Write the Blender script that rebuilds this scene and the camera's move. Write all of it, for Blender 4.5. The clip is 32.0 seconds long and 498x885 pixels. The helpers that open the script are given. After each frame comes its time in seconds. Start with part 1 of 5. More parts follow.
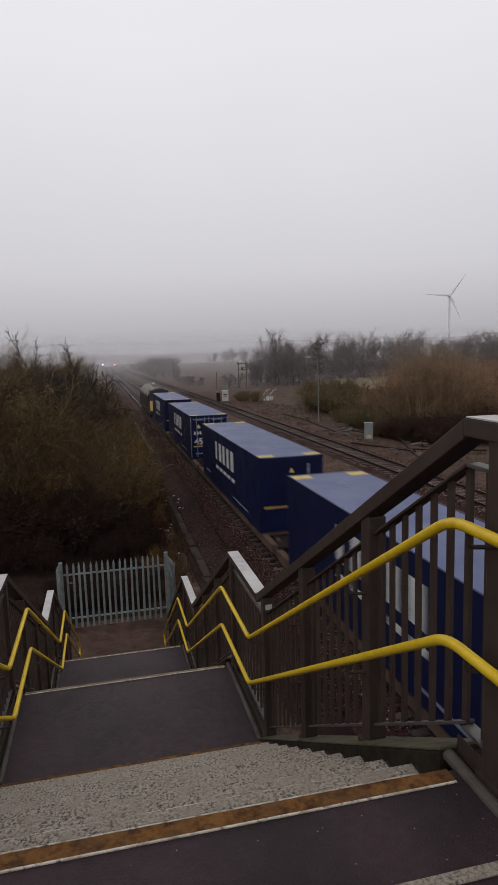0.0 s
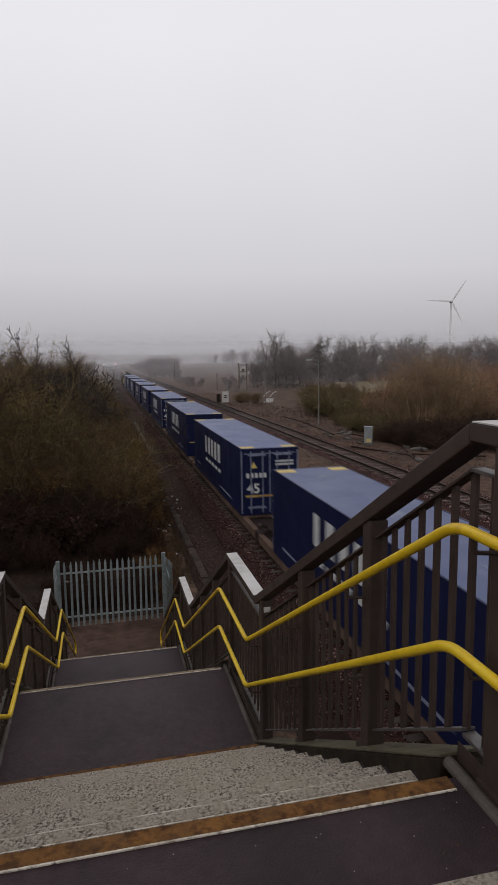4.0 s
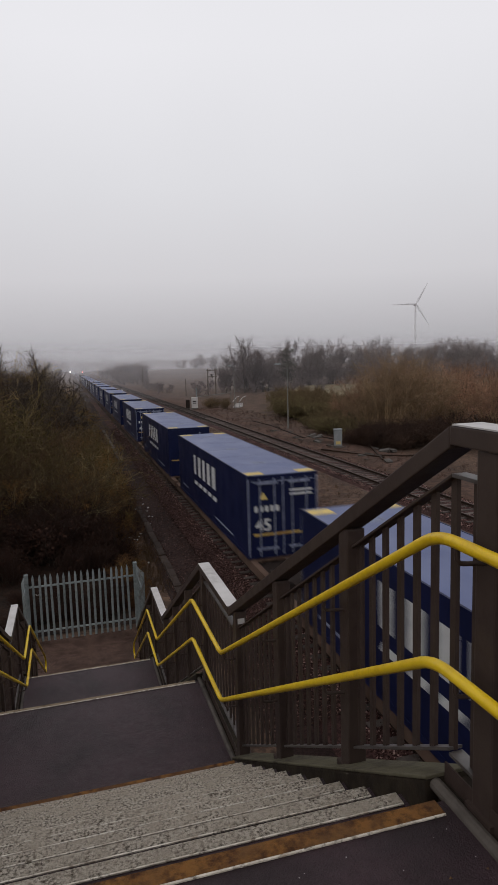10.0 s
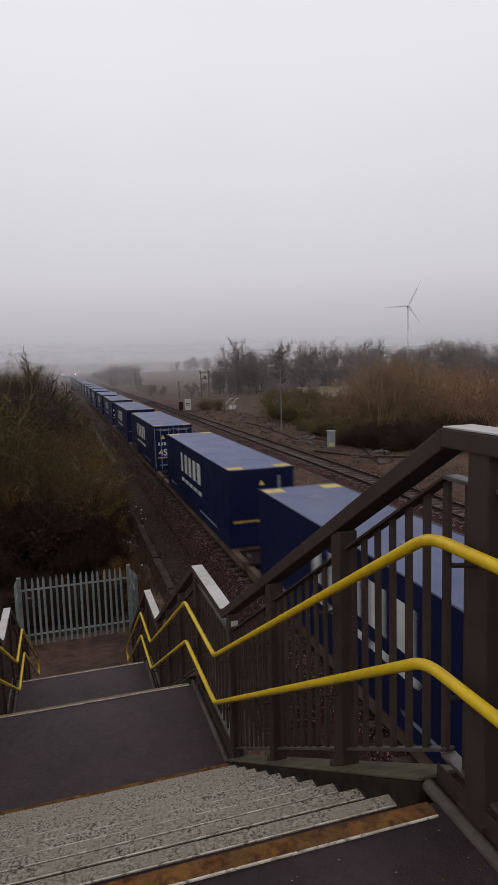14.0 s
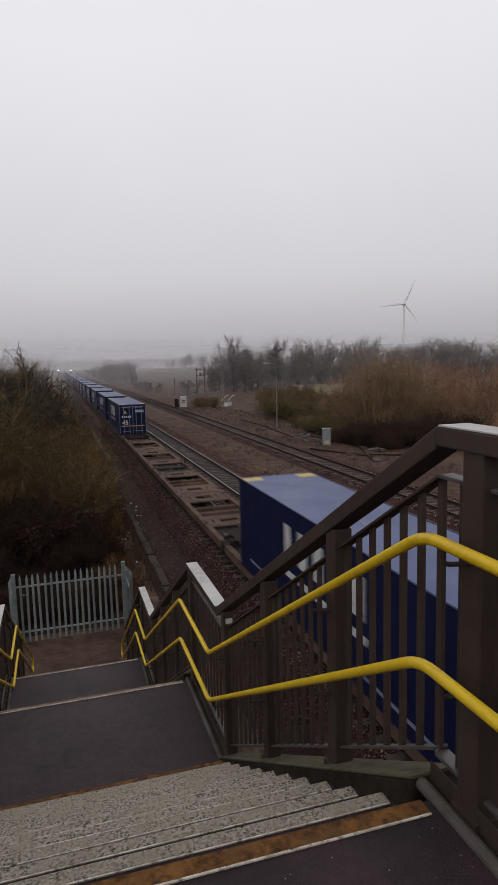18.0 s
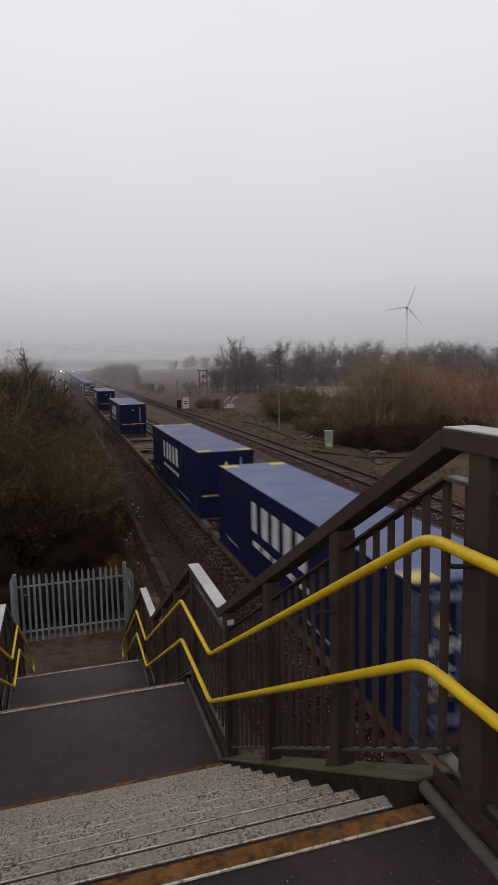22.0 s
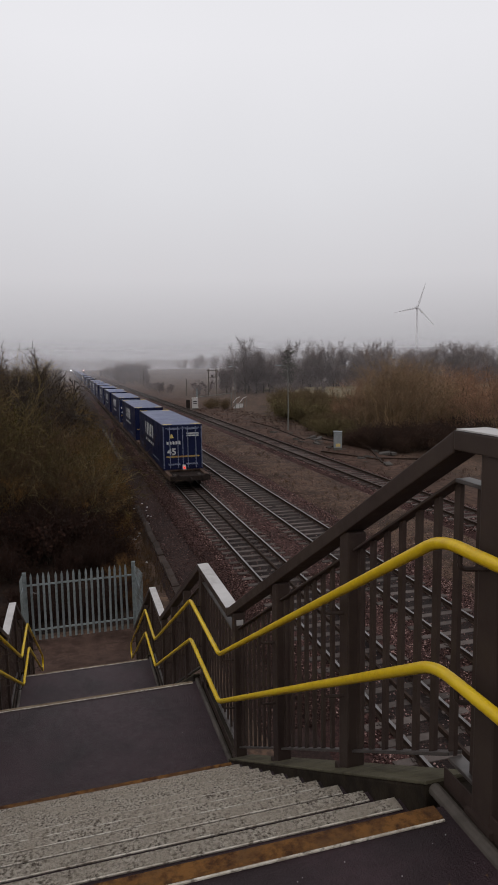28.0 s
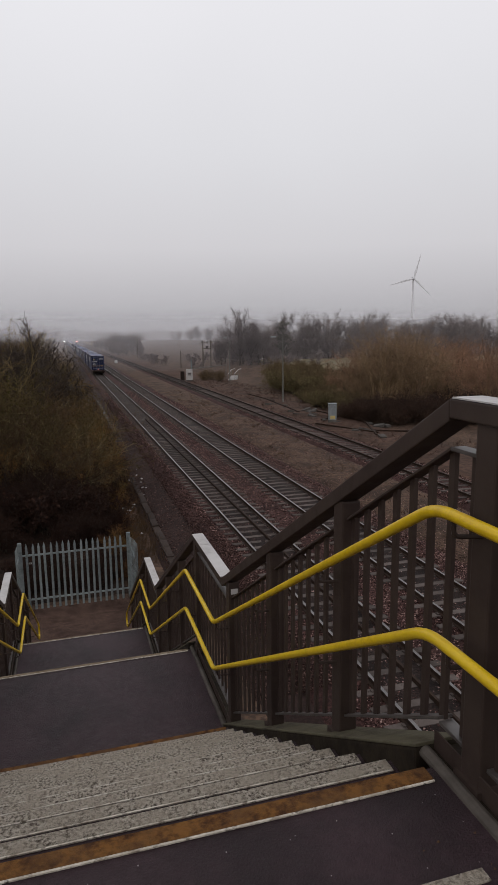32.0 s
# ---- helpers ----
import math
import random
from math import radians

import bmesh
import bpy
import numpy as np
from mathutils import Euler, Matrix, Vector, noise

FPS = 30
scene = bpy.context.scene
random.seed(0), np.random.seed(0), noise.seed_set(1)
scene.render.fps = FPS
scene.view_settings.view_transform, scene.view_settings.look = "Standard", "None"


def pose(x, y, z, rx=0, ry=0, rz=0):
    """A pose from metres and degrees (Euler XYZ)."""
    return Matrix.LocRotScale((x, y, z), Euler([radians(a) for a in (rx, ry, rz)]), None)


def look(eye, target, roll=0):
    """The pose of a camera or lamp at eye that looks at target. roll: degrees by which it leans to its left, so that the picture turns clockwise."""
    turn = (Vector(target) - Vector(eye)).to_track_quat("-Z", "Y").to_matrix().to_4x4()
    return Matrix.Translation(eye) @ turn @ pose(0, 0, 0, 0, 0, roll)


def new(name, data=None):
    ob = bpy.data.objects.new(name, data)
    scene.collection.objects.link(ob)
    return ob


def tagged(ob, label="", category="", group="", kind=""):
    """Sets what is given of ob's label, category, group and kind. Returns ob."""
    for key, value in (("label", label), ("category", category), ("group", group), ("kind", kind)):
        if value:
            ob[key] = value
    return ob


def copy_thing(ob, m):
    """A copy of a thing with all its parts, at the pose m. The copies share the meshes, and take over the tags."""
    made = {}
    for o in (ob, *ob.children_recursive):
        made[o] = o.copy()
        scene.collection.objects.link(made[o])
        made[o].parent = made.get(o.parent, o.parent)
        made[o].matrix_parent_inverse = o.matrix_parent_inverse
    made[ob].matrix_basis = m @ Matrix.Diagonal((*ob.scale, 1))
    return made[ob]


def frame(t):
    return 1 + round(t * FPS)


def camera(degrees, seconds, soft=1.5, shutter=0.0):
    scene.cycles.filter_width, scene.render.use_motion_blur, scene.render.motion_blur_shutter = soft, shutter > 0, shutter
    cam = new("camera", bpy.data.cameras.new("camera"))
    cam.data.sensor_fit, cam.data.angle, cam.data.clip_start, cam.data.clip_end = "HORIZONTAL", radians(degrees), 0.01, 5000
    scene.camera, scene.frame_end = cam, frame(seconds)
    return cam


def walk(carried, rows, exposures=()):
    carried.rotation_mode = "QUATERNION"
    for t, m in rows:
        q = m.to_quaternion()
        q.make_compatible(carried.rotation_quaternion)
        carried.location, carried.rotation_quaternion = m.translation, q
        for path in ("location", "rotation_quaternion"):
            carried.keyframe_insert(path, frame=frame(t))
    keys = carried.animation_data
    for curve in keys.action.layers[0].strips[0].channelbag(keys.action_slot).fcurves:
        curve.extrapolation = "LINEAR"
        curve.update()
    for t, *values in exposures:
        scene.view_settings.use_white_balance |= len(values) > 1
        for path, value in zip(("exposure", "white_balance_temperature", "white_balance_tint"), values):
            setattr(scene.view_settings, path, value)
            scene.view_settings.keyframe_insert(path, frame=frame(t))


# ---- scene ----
cam = camera(43.1, 32.0, shutter=0.45)

PATH = [
    (0, (-0.011, -0.153, 7.509), (0.434, 1.778, 7.239), -1.7),
    (0.5, (-0.016, -0.155, 7.509), (0.432, 1.775, 7.237), -1.6),
    (1, (-0.018, -0.153, 7.508), (0.424, 1.779, 7.233), -1.2),
    (1.5, (-0.018, -0.151, 7.509), (0.426, 1.779, 7.229), -1.3),
    (2, (-0.023, -0.151, 7.512), (0.432, 1.776, 7.231), -1.1),
    (2.5, (-0.019, -0.146, 7.507), (0.439, 1.782, 7.233), -1.0),
    (4.5, (-0.025, -0.132, 7.504), (0.422, 1.8, 7.24), -0.6),
    (5, (-0.019, -0.14, 7.509), (0.495, 1.773, 7.234), -0.4),
    (5.5, (-0.014, -0.133, 7.507), (0.491, 1.782, 7.233), -0.6),
    (6, (-0.011, -0.142, 7.515), (0.46, 1.784, 7.256), -1.4),
    (6.5, (0.004, -0.143, 7.508), (0.488, 1.78, 7.246), -1.6),
    (7, (0.022, -0.122, 7.504), (0.481, 1.806, 7.231), -0.8),
    (7.5, (-0.006, -0.049, 7.513), (0.609, 1.841, 7.29), -3.5),
    (8, (0.012, -0.007, 7.508), (0.579, 1.901, 7.309), -1.5),
    (8.5, (0.019, 0.0, 7.504), (0.556, 1.912, 7.269), -1.3),
    (9, (0.012, 0.005, 7.505), (0.551, 1.917, 7.269), -1.5),
    (9.5, (0.015, 0.0, 7.504), (0.55, 1.912, 7.268), -1.6),
    (10, (0.018, 0.007, 7.499), (0.557, 1.916, 7.248), -1.7),
    (10.5, (0.019, 0.0, 7.502), (0.562, 1.908, 7.252), -1.7),
    (11, (0.02, 0.005, 7.503), (0.562, 1.914, 7.255), -1.8),
    (11.5, (0.017, -0.002, 7.504), (0.566, 1.905, 7.259), -1.7),
    (12, (0.022, -0.001, 7.505), (0.58, 1.905, 7.264), -1.8),
    (12.5, (0.025, -0.001, 7.501), (0.583, 1.904, 7.257), -2.1),
    (13, (0.016, 0.002, 7.505), (0.575, 1.906, 7.255), -1.7),
    (13.5, (0.023, 0.005, 7.503), (0.583, 1.908, 7.254), -1.8),
    (15.5, (0.023, 0.003, 7.501), (0.579, 1.909, 7.263), -1.7),
    (16, (0.016, 0.003, 7.509), (0.582, 1.906, 7.268), -1.5),
    (16.5, (0.021, 0.012, 7.504), (0.598, 1.91, 7.254), -1.5),
    (17, (0.023, 0.015, 7.502), (0.604, 1.912, 7.247), -1.3),
    (17.5, (0.026, 0.015, 7.502), (0.598, 1.913, 7.24), -1.4),
    (18, (0.026, 0.01, 7.503), (0.599, 1.91, 7.248), -1.5),
    (18.5, (0.023, 0.013, 7.504), (0.597, 1.912, 7.248), -1.4),
    (19, (0.023, 0.02, 7.501), (0.591, 1.921, 7.246), -1.3),
    (19.5, (0.025, 0.022, 7.497), (0.59, 1.924, 7.248), -1.1),
    (20, (0.017, 0.012, 7.503), (0.586, 1.914, 7.258), -1.0),
    (20.5, (0.018, 0.01, 7.508), (0.586, 1.911, 7.256), -1.2),
    (21, (0.022, 0.02, 7.499), (0.585, 1.923, 7.248), -1.1),
    (21.5, (0.014, 0.01, 7.503), (0.58, 1.912, 7.252), -1.0),
    (22, (0.019, 0.016, 7.498), (0.586, 1.918, 7.249), -1.1),
    (22.5, (0.019, 0.015, 7.502), (0.59, 1.915, 7.255), -1.1),
    (23, (0.025, 0.02, 7.495), (0.587, 1.922, 7.237), -1.0),
    (23.5, (0.018, 0.019, 7.498), (0.586, 1.919, 7.237), -1.0),
    (24, (0.018, 0.023, 7.498), (0.586, 1.923, 7.24), -0.8),
    (24.5, (0.022, 0.022, 7.494), (0.593, 1.921, 7.24), -0.9),
    (25, (0.02, 0.016, 7.498), (0.586, 1.917, 7.246), -1.0),
    (25.5, (0.013, 0.014, 7.504), (0.584, 1.913, 7.243), -0.8),
    (27.5, (0.007, 0.009, 7.507), (0.574, 1.913, 7.279), -0.9),
    (28, (0.007, 0.015, 7.502), (0.547, 1.924, 7.254), -0.9),
    (28.5, (0.012, 0.019, 7.496), (0.554, 1.924, 7.215), -1.2),
    (29, (0.018, 0.021, 7.495), (0.558, 1.927, 7.223), -1.3),
    (29.5, (0.014, 0.023, 7.495), (0.557, 1.928, 7.219), -1.1),
    (30, (0.017, 0.029, 7.49), (0.559, 1.933, 7.203), -1.2),
    (30.5, (0.017, 0.025, 7.495), (0.564, 1.926, 7.205), -1.1),
    (31, (0.011, 0.02, 7.491), (0.557, 1.92, 7.19), -0.8),
    (31.5, (0.008, 0.025, 7.489), (0.556, 1.92, 7.157), -0.8),
    (32, (0.009, 0.025, 7.487), (0.561, 1.918, 7.151), -0.7),
]
walk(cam, [(t, look(*p)) for t, *p in PATH])

# ---- sky and sun ----
world = bpy.data.worlds.new("overcast_sky")
scene.world = world
world.use_nodes = True
wn, wl = world.node_tree.nodes, world.node_tree.links
wn.clear()
w_out = wn.new("ShaderNodeOutputWorld")
w_bg = wn.new("ShaderNodeBackground")
w_sky = wn.new("ShaderNodeTexSky")
w_sky.sky_type = "NISHITA"
w_sky.sun_disc = False
w_sky.sun_elevation, w_sky.sun_rotation = radians(28), radians(215)
w_sky.dust_density, w_sky.air_density = 6.0, 2.0
w_dim = wn.new("ShaderNodeMix")
w_dim.data_type, w_dim.blend_type = "RGBA", "MULTIPLY"
w_dim.inputs[0].default_value = 1.0
w_dim.inputs[7].default_value = (0.06, 0.06, 0.06, 1)
w_co = wn.new("ShaderNodeTexCoord")
w_sep = wn.new("ShaderNodeSeparateXYZ")
w_ramp = wn.new("ShaderNodeValToRGB")
w_ramp.color_ramp.elements[0].position, w_ramp.color_ramp.elements[0].color = 0.0, (0.395, 0.389, 0.411, 1)
w_ramp.color_ramp.elements[1].position, w_ramp.color_ramp.elements[1].color = 1.0, (0.86, 0.86, 0.90, 1)
for pos, col in ((0.05, (0.495, 0.484, 0.510, 1)), (0.13, (0.64, 0.628, 0.658, 1)), (0.26, (0.73, 0.727, 0.76, 1)), (0.42, (0.815, 0.81, 0.845, 1))):
    w_ramp.color_ramp.elements.new(pos).color = col
w_cloud = wn.new("ShaderNodeTexNoise")
w_cloud.inputs["Scale"].default_value, w_cloud.inputs["Detail"].default_value = 1.6, 4
w_var = wn.new("ShaderNodeMapRange")
w_var.inputs["To Min"].default_value, w_var.inputs["To Max"].default_value = 0.93, 1.07
w_mul = wn.new("ShaderNodeMix")
w_mul.data_type, w_mul.blend_type = "RGBA", "MULTIPLY"
w_mul.inputs[0].default_value = 1.0
w_mix = wn.new("ShaderNodeMix")
w_mix.data_type = "RGBA"
w_mix.inputs[0].default_value = 0.97
wl.new(w_sky.outputs[0], w_dim.inputs[6])
wl.new(w_co.outputs["Generated"], w_sep.inputs[0])
wl.new(w_co.outputs["Generated"], w_cloud.inputs["Vector"])
wl.new(w_sep.outputs["Z"], w_ramp.inputs[0])
wl.new(w_cloud.outputs[0], w_var.inputs["Value"])
wl.new(w_ramp.outputs[0], w_mul.inputs[6])
wl.new(w_var.outputs[0], w_mul.inputs[7])
wl.new(w_dim.outputs[2], w_mix.inputs[6])
wl.new(w_mul.outputs[2], w_mix.inputs[7])
wl.new(w_mix.outputs[2], w_bg.inputs[0])
wl.new(w_bg.outputs[0], w_out.inputs[0])
w_bg.inputs[1].default_value = 1.0

sun = new("sun", bpy.data.lights.new("sun", "SUN"))
sun.data.energy, sun.data.angle, sun.data.color = 0.35, radians(40), (1.0, 0.97, 0.93)
sun.matrix_world = look((0, 0, 0), (0.45, 0.65, -0.6))


# ---- materials ----
def mat(name, col, rough=0.7, metal=0.0, col2=None, scale=6.0, col3=None, scale3=0.6, bump=0.0, bump_scale=None, spec=0.12, amount=0.5, spread=0.2, coords="Object", rand=0.0):
    """A surface with a base colour, a second colour in fine grain, a third in broad stains, and relief."""
    m = bpy.data.materials.new(name)
    m.use_nodes = True
    n, l = m.node_tree.nodes, m.node_tree.links
    b = n["Principled BSDF"]
    b.inputs["Roughness"].default_value, b.inputs["Metallic"].default_value = rough, metal
    b.inputs["Specular IOR Level"].default_value = spec
    b.inputs["Base Color"].default_value = (*col, 1)
    tc = n.new("ShaderNodeTexCoord")
    last = None

    def grain(s, detail):
        t = n.new("ShaderNodeTexNoise")
        t.inputs["Scale"].default_value, t.inputs["Detail"].default_value, t.inputs["Roughness"].default_value = s, detail, 0.65
        l.new(tc.outputs[coords], t.inputs["Vector"])
        return t

    def mix(prev, colour, s, detail, where, width):
        t = grain(s, detail)
        r = n.new("ShaderNodeMapRange")
        r.inputs["From Min"].default_value, r.inputs["From Max"].default_value = where - width / 2, where + width / 2
        l.new(t.outputs[0], r.inputs["Value"])
        x = n.new("ShaderNodeMix")
        x.data_type = "RGBA"
        l.new(r.outputs[0], x.inputs[0])
        if prev is None:
            x.inputs[6].default_value = (*col, 1)
        else:
            l.new(prev, x.inputs[6])
        x.inputs[7].default_value = (*colour, 1)
        return x.outputs[2]

    if col2:
        last = mix(last, col2, scale, 5, 1 - amount, spread)
    if col3:
        last = mix(last, col3, scale3, 4, 0.55, 0.25)
    if rand:
        info = n.new("ShaderNodeObjectInfo")
        r = n.new("ShaderNodeMapRange")
        r.inputs["To Min"].default_value, r.inputs["To Max"].default_value = 1 - rand, 1 + rand
        l.new(info.outputs["Random"], r.inputs["Value"])
        hv = n.new("ShaderNodeHueSaturation")
        l.new(r.outputs[0], hv.inputs["Value"])
        if last is None:
            hv.inputs["Color"].default_value = (*col, 1)
        else:
            l.new(last, hv.inputs["Color"])
        last = hv.outputs[0]
    if last is not None:
        l.new(last, b.inputs["Base Color"])
    if bump:
        t = grain(bump_scale or scale, 6)
        k = n.new("ShaderNodeBump")
        k.inputs["Strength"].default_value, k.inputs["Distance"].default_value = bump, 0.02
        l.new(t.outputs[0], k.inputs["Height"])
        l.new(k.outputs[0], b.inputs["Normal"])
    if col2 or col3:
        t = grain((scale + scale3) / 2, 3)
        r = n.new("ShaderNodeMapRange")
        r.inputs["To Min"].default_value, r.inputs["To Max"].default_value = max(0.05, rough - 0.15), min(1, rough + 0.15)
        l.new(t.outputs[0], r.inputs["Value"])
        l.new(r.outputs[0], b.inputs["Roughness"])
    return m


def glow(name, col, strength):
    m = mat(name, col)
    b = m.node_tree.nodes["Principled BSDF"]
    b.inputs["Emission Color"].default_value, b.inputs["Emission Strength"].default_value = (*col, 1), strength
    return m


M_EARTH = mat("earth", (0.050, 0.0285, 0.0205), 0.95, col2=(0.096, 0.055, 0.040), scale=3.0, col3=(0.040, 0.025, 0.018), scale3=0.25, bump=0.8, bump_scale=9, spread=0.16)
M_GRASS = mat("rough_grass", (0.054, 0.034, 0.025), 0.95, col2=(0.118, 0.073, 0.050), scale=6.0, col3=(0.034, 0.022, 0.016), scale3=0.45, bump=0.9, bump_scale=12, spread=0.15)
M_FIELD = mat("field_grass", (0.13, 0.105, 0.055), 0.95, col2=(0.085, 0.075, 0.042), scale=0.3, col3=(0.16, 0.125, 0.075), scale3=0.04)
M_BALLAST = mat("ballast", (0.021, 0.00924, 0.00817), 0.95, col2=(0.092, 0.0458, 0.0404), scale=15.0, col3=(0.018, 0.00792, 0.00688), scale3=0.35, bump=1.0, bump_scale=16, spread=0.11)
M_STONE = mat("ballast_stone", (0.10, 0.076, 0.070), 0.9)
M_CESS = mat("ash_path", (0.016, 0.0088, 0.0076), 0.95, col2=(0.046, 0.0255, 0.0215), scale=13, col3=(0.014, 0.0080, 0.0070), scale3=0.4, bump=0.9, bump_scale=14, spread=0.13)
M_SLEEPER = mat("concrete_sleeper", (0.074, 0.060, 0.054), 0.9, col2=(0.040, 0.031, 0.028), scale=9, col3=(0.105, 0.086, 0.077), scale3=1.2, bump=0.3, rand=0.3)
M_RAIL_SIDE = mat("rusty_rail", (0.022, 0.014, 0.011), 0.8, metal=0.1, col2=(0.038, 0.023, 0.016), scale=8)
M_RAIL_TOP = mat("polished_rail", (0.17, 0.162, 0.158), 0.36, metal=0.85, col2=(0.13, 0.122, 0.118), scale=2)
M_DULL_RAIL = mat("dull_rail", (0.075, 0.055, 0.046), 0.6, metal=0.4, col2=(0.06, 0.04, 0.03), scale=6)
M_CONCRETE = mat("weathered_concrete", (0.085, 0.076, 0.070), 0.9, col2=(0.050, 0.045, 0.040), scale=7, col3=(0.12, 0.11, 0.10), scale3=0.8, bump=0.3)
M_LANDING = mat("bitumen_landing", (0.0280, 0.0140, 0.0172), 0.50, col2=(0.0405, 0.0218, 0.0265), scale=30, col3=(0.0150, 0.0076, 0.0092), scale3=1.6, bump=0.5, bump_scale=110, spec=0.24)
M_NOSE = mat("worn_nosing", (0.47, 0.415, 0.345), 0.9, col2=(0.060, 0.044, 0.032), scale=80, col3=(0.36, 0.310, 0.248), scale3=9, bump=1.0, bump_scale=90, amount=0.465, spread=0.20)
M_NOSE_DULL = mat("dull_brown_nosing", (0.20, 0.150, 0.100), 0.9, col2=(0.10, 0.070, 0.045), scale=40, col3=(0.26, 0.21, 0.15), scale3=7, bump=0.5, bump_scale=80)
M_NOSE_TAN = mat("tan_nosing", (0.19, 0.088, 0.026), 0.85, col2=(0.050, 0.021, 0.010), scale=22, col3=(0.095, 0.050, 0.024), scale3=5, bump=0.6, bump_scale=90, amount=0.47, spread=0.22)
M_NOSE_LINE = mat("white_edge_line", (0.56, 0.51, 0.44), 0.85, col2=(0.060, 0.044, 0.032), scale=34, col3=(0.32, 0.27, 0.215), scale3=9, amount=0.43, spread=0.14)
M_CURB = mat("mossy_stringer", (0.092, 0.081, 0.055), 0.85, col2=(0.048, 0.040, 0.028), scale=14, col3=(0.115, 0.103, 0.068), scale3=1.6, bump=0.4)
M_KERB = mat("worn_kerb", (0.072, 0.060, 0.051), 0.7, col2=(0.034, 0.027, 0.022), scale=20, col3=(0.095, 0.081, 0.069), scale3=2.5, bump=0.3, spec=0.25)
M_DARK_CONC = mat("dark_concrete", (0.020, 0.0145, 0.0105), 0.85, col2=(0.034, 0.026, 0.017), scale=11, col3=(0.011, 0.008, 0.006), scale3=2.2, bump=0.4)
M_STEEL = mat("brown_grey_paint", (0.0440, 0.0300, 0.0258), 0.5, col2=(0.035, 0.0233, 0.0202), scale=18, col3=(0.053, 0.0378, 0.0305), scale3=1.5, bump=0.06, bump_scale=60, spec=0.16)
M_CAP = mat("pale_capping", (0.42, 0.40, 0.39), 0.5, col2=(0.34, 0.32, 0.31), scale=12, col3=(0.46, 0.44, 0.43), scale3=2, bump=0.05)
M_YELLOW = mat("yellow_handrail", (0.64, 0.430, 0.006), 0.36, col2=(0.54, 0.345, 0.008), scale=25, col3=(0.67, 0.46, 0.015), scale3=3, bump=0.08, bump_scale=80, spec=0.32)
M_GALV = mat("galvanised_steel", (0.215, 0.243, 0.242), 0.55, metal=0.35, col2=(0.14, 0.16, 0.16), scale=10, col3=(0.24, 0.265, 0.27), scale3=1.2, rand=0.15)
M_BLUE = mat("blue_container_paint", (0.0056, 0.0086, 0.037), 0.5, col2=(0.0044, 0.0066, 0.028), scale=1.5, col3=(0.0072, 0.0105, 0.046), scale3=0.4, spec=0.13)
# the container blue again, lightened for sky light on the upward face
M_ROOF = mat("skylit_blue_roof", (0.060, 0.078, 0.172), 0.5, col2=(0.076, 0.095, 0.190), scale=1.2, col3=(0.048, 0.064, 0.150), scale3=0.35, spec=0.35, rand=0.12)
M_WHITE = mat("white_vinyl", (0.50, 0.50, 0.49), 0.6, col2=(0.40, 0.40, 0.40), scale=3)
M_PALEBLUE = mat("pale_marking", (0.20, 0.22, 0.29), 0.6, col2=(0.11, 0.12, 0.18), scale=6)
M_POLE = mat("weathered_pole", (0.19, 0.185, 0.17), 0.7, col2=(0.13, 0.125, 0.115), scale=3)
M_PATH = mat("leafy_path", (0.046, 0.0273, 0.0215), 0.95, col2=(0.1, 0.0598, 0.0447), scale=26, col3=(0.026, 0.0141, 0.0103), scale3=1.8, bump=1.0, bump_scale=34, spread=0.13)
# steel bars in a lighter colour that carries the sky's reflection
M_BAR_SKYLIT = mat("skylit_flat_bar", (0.074, 0.064, 0.060), 0.42, col2=(0.050, 0.042, 0.039), scale=12, spec=0.45)
M_TWIG_MID = mat("dull_brown_twigs", (0.115, 0.078, 0.044), 0.9, col2=(0.072, 0.053, 0.029), scale=0.7, col3=(0.16, 0.11, 0.06), scale3=0.25, rand=0.25)
M_AMBER = mat("yellow_marking", (0.56, 0.42, 0.13), 0.6, col2=(0.44, 0.33, 0.14), scale=4)
M_ORANGE = mat("orange_band", (0.30, 0.17, 0.05), 0.6, col2=(0.42, 0.29, 0.08), scale=2)
M_WAGON = mat("rusty_wagon", (0.088, 0.056, 0.042), 0.85, col2=(0.050, 0.031, 0.023), scale=3, col3=(0.130, 0.083, 0.062), scale3=0.6, bump=0.3, spread=0.3)
M_BOGIE = mat("dark_bogie", (0.015, 0.011, 0.010), 0.85, col2=(0.026, 0.018, 0.015), scale=6)
M_WHEEL = mat("wheel_steel", (0.09, 0.075, 0.065), 0.5, metal=0.6)
M_LOCO = mat("dark_locomotive", (0.030, 0.028, 0.030), 0.6, col2=(0.045, 0.040, 0.038), scale=3, col3=(0.02, 0.02, 0.02), scale3=0.6)
M_LOCOROOF = mat("grey_loco_roof", (0.42, 0.37, 0.34), 0.75, col2=(0.28, 0.245, 0.22), scale=3)
M_MAROON = mat("dirty_maroon", (0.050, 0.016, 0.013), 0.6, col2=(0.030, 0.014, 0.012), scale=2, col3=(0.062, 0.030, 0.022), scale3=0.6)
M_GLASS = mat("dark_glass", (0.01, 0.012, 0.014), 0.08, spec=0.5)
M_RED = glow("tail_lamp_red", (0.9, 0.05, 0.03), 1.2)
M_SIGNAL = glow("signal_lamp", (1.0, 0.30, 0.26), 7.0)
M_SIGNAL2 = glow("signal_lamp_white", (1.0, 0.95, 0.92), 6.0)
M_CABINET = mat("grey_cabinet", (0.22, 0.235, 0.24), 0.6, col2=(0.17, 0.18, 0.185), scale=4, col3=(0.26, 0.275, 0.28), scale3=1)
M_BARK = mat("bark", (0.050, 0.038, 0.029), 0.95, col2=(0.065, 0.055, 0.045), scale=8, bump=0.4)
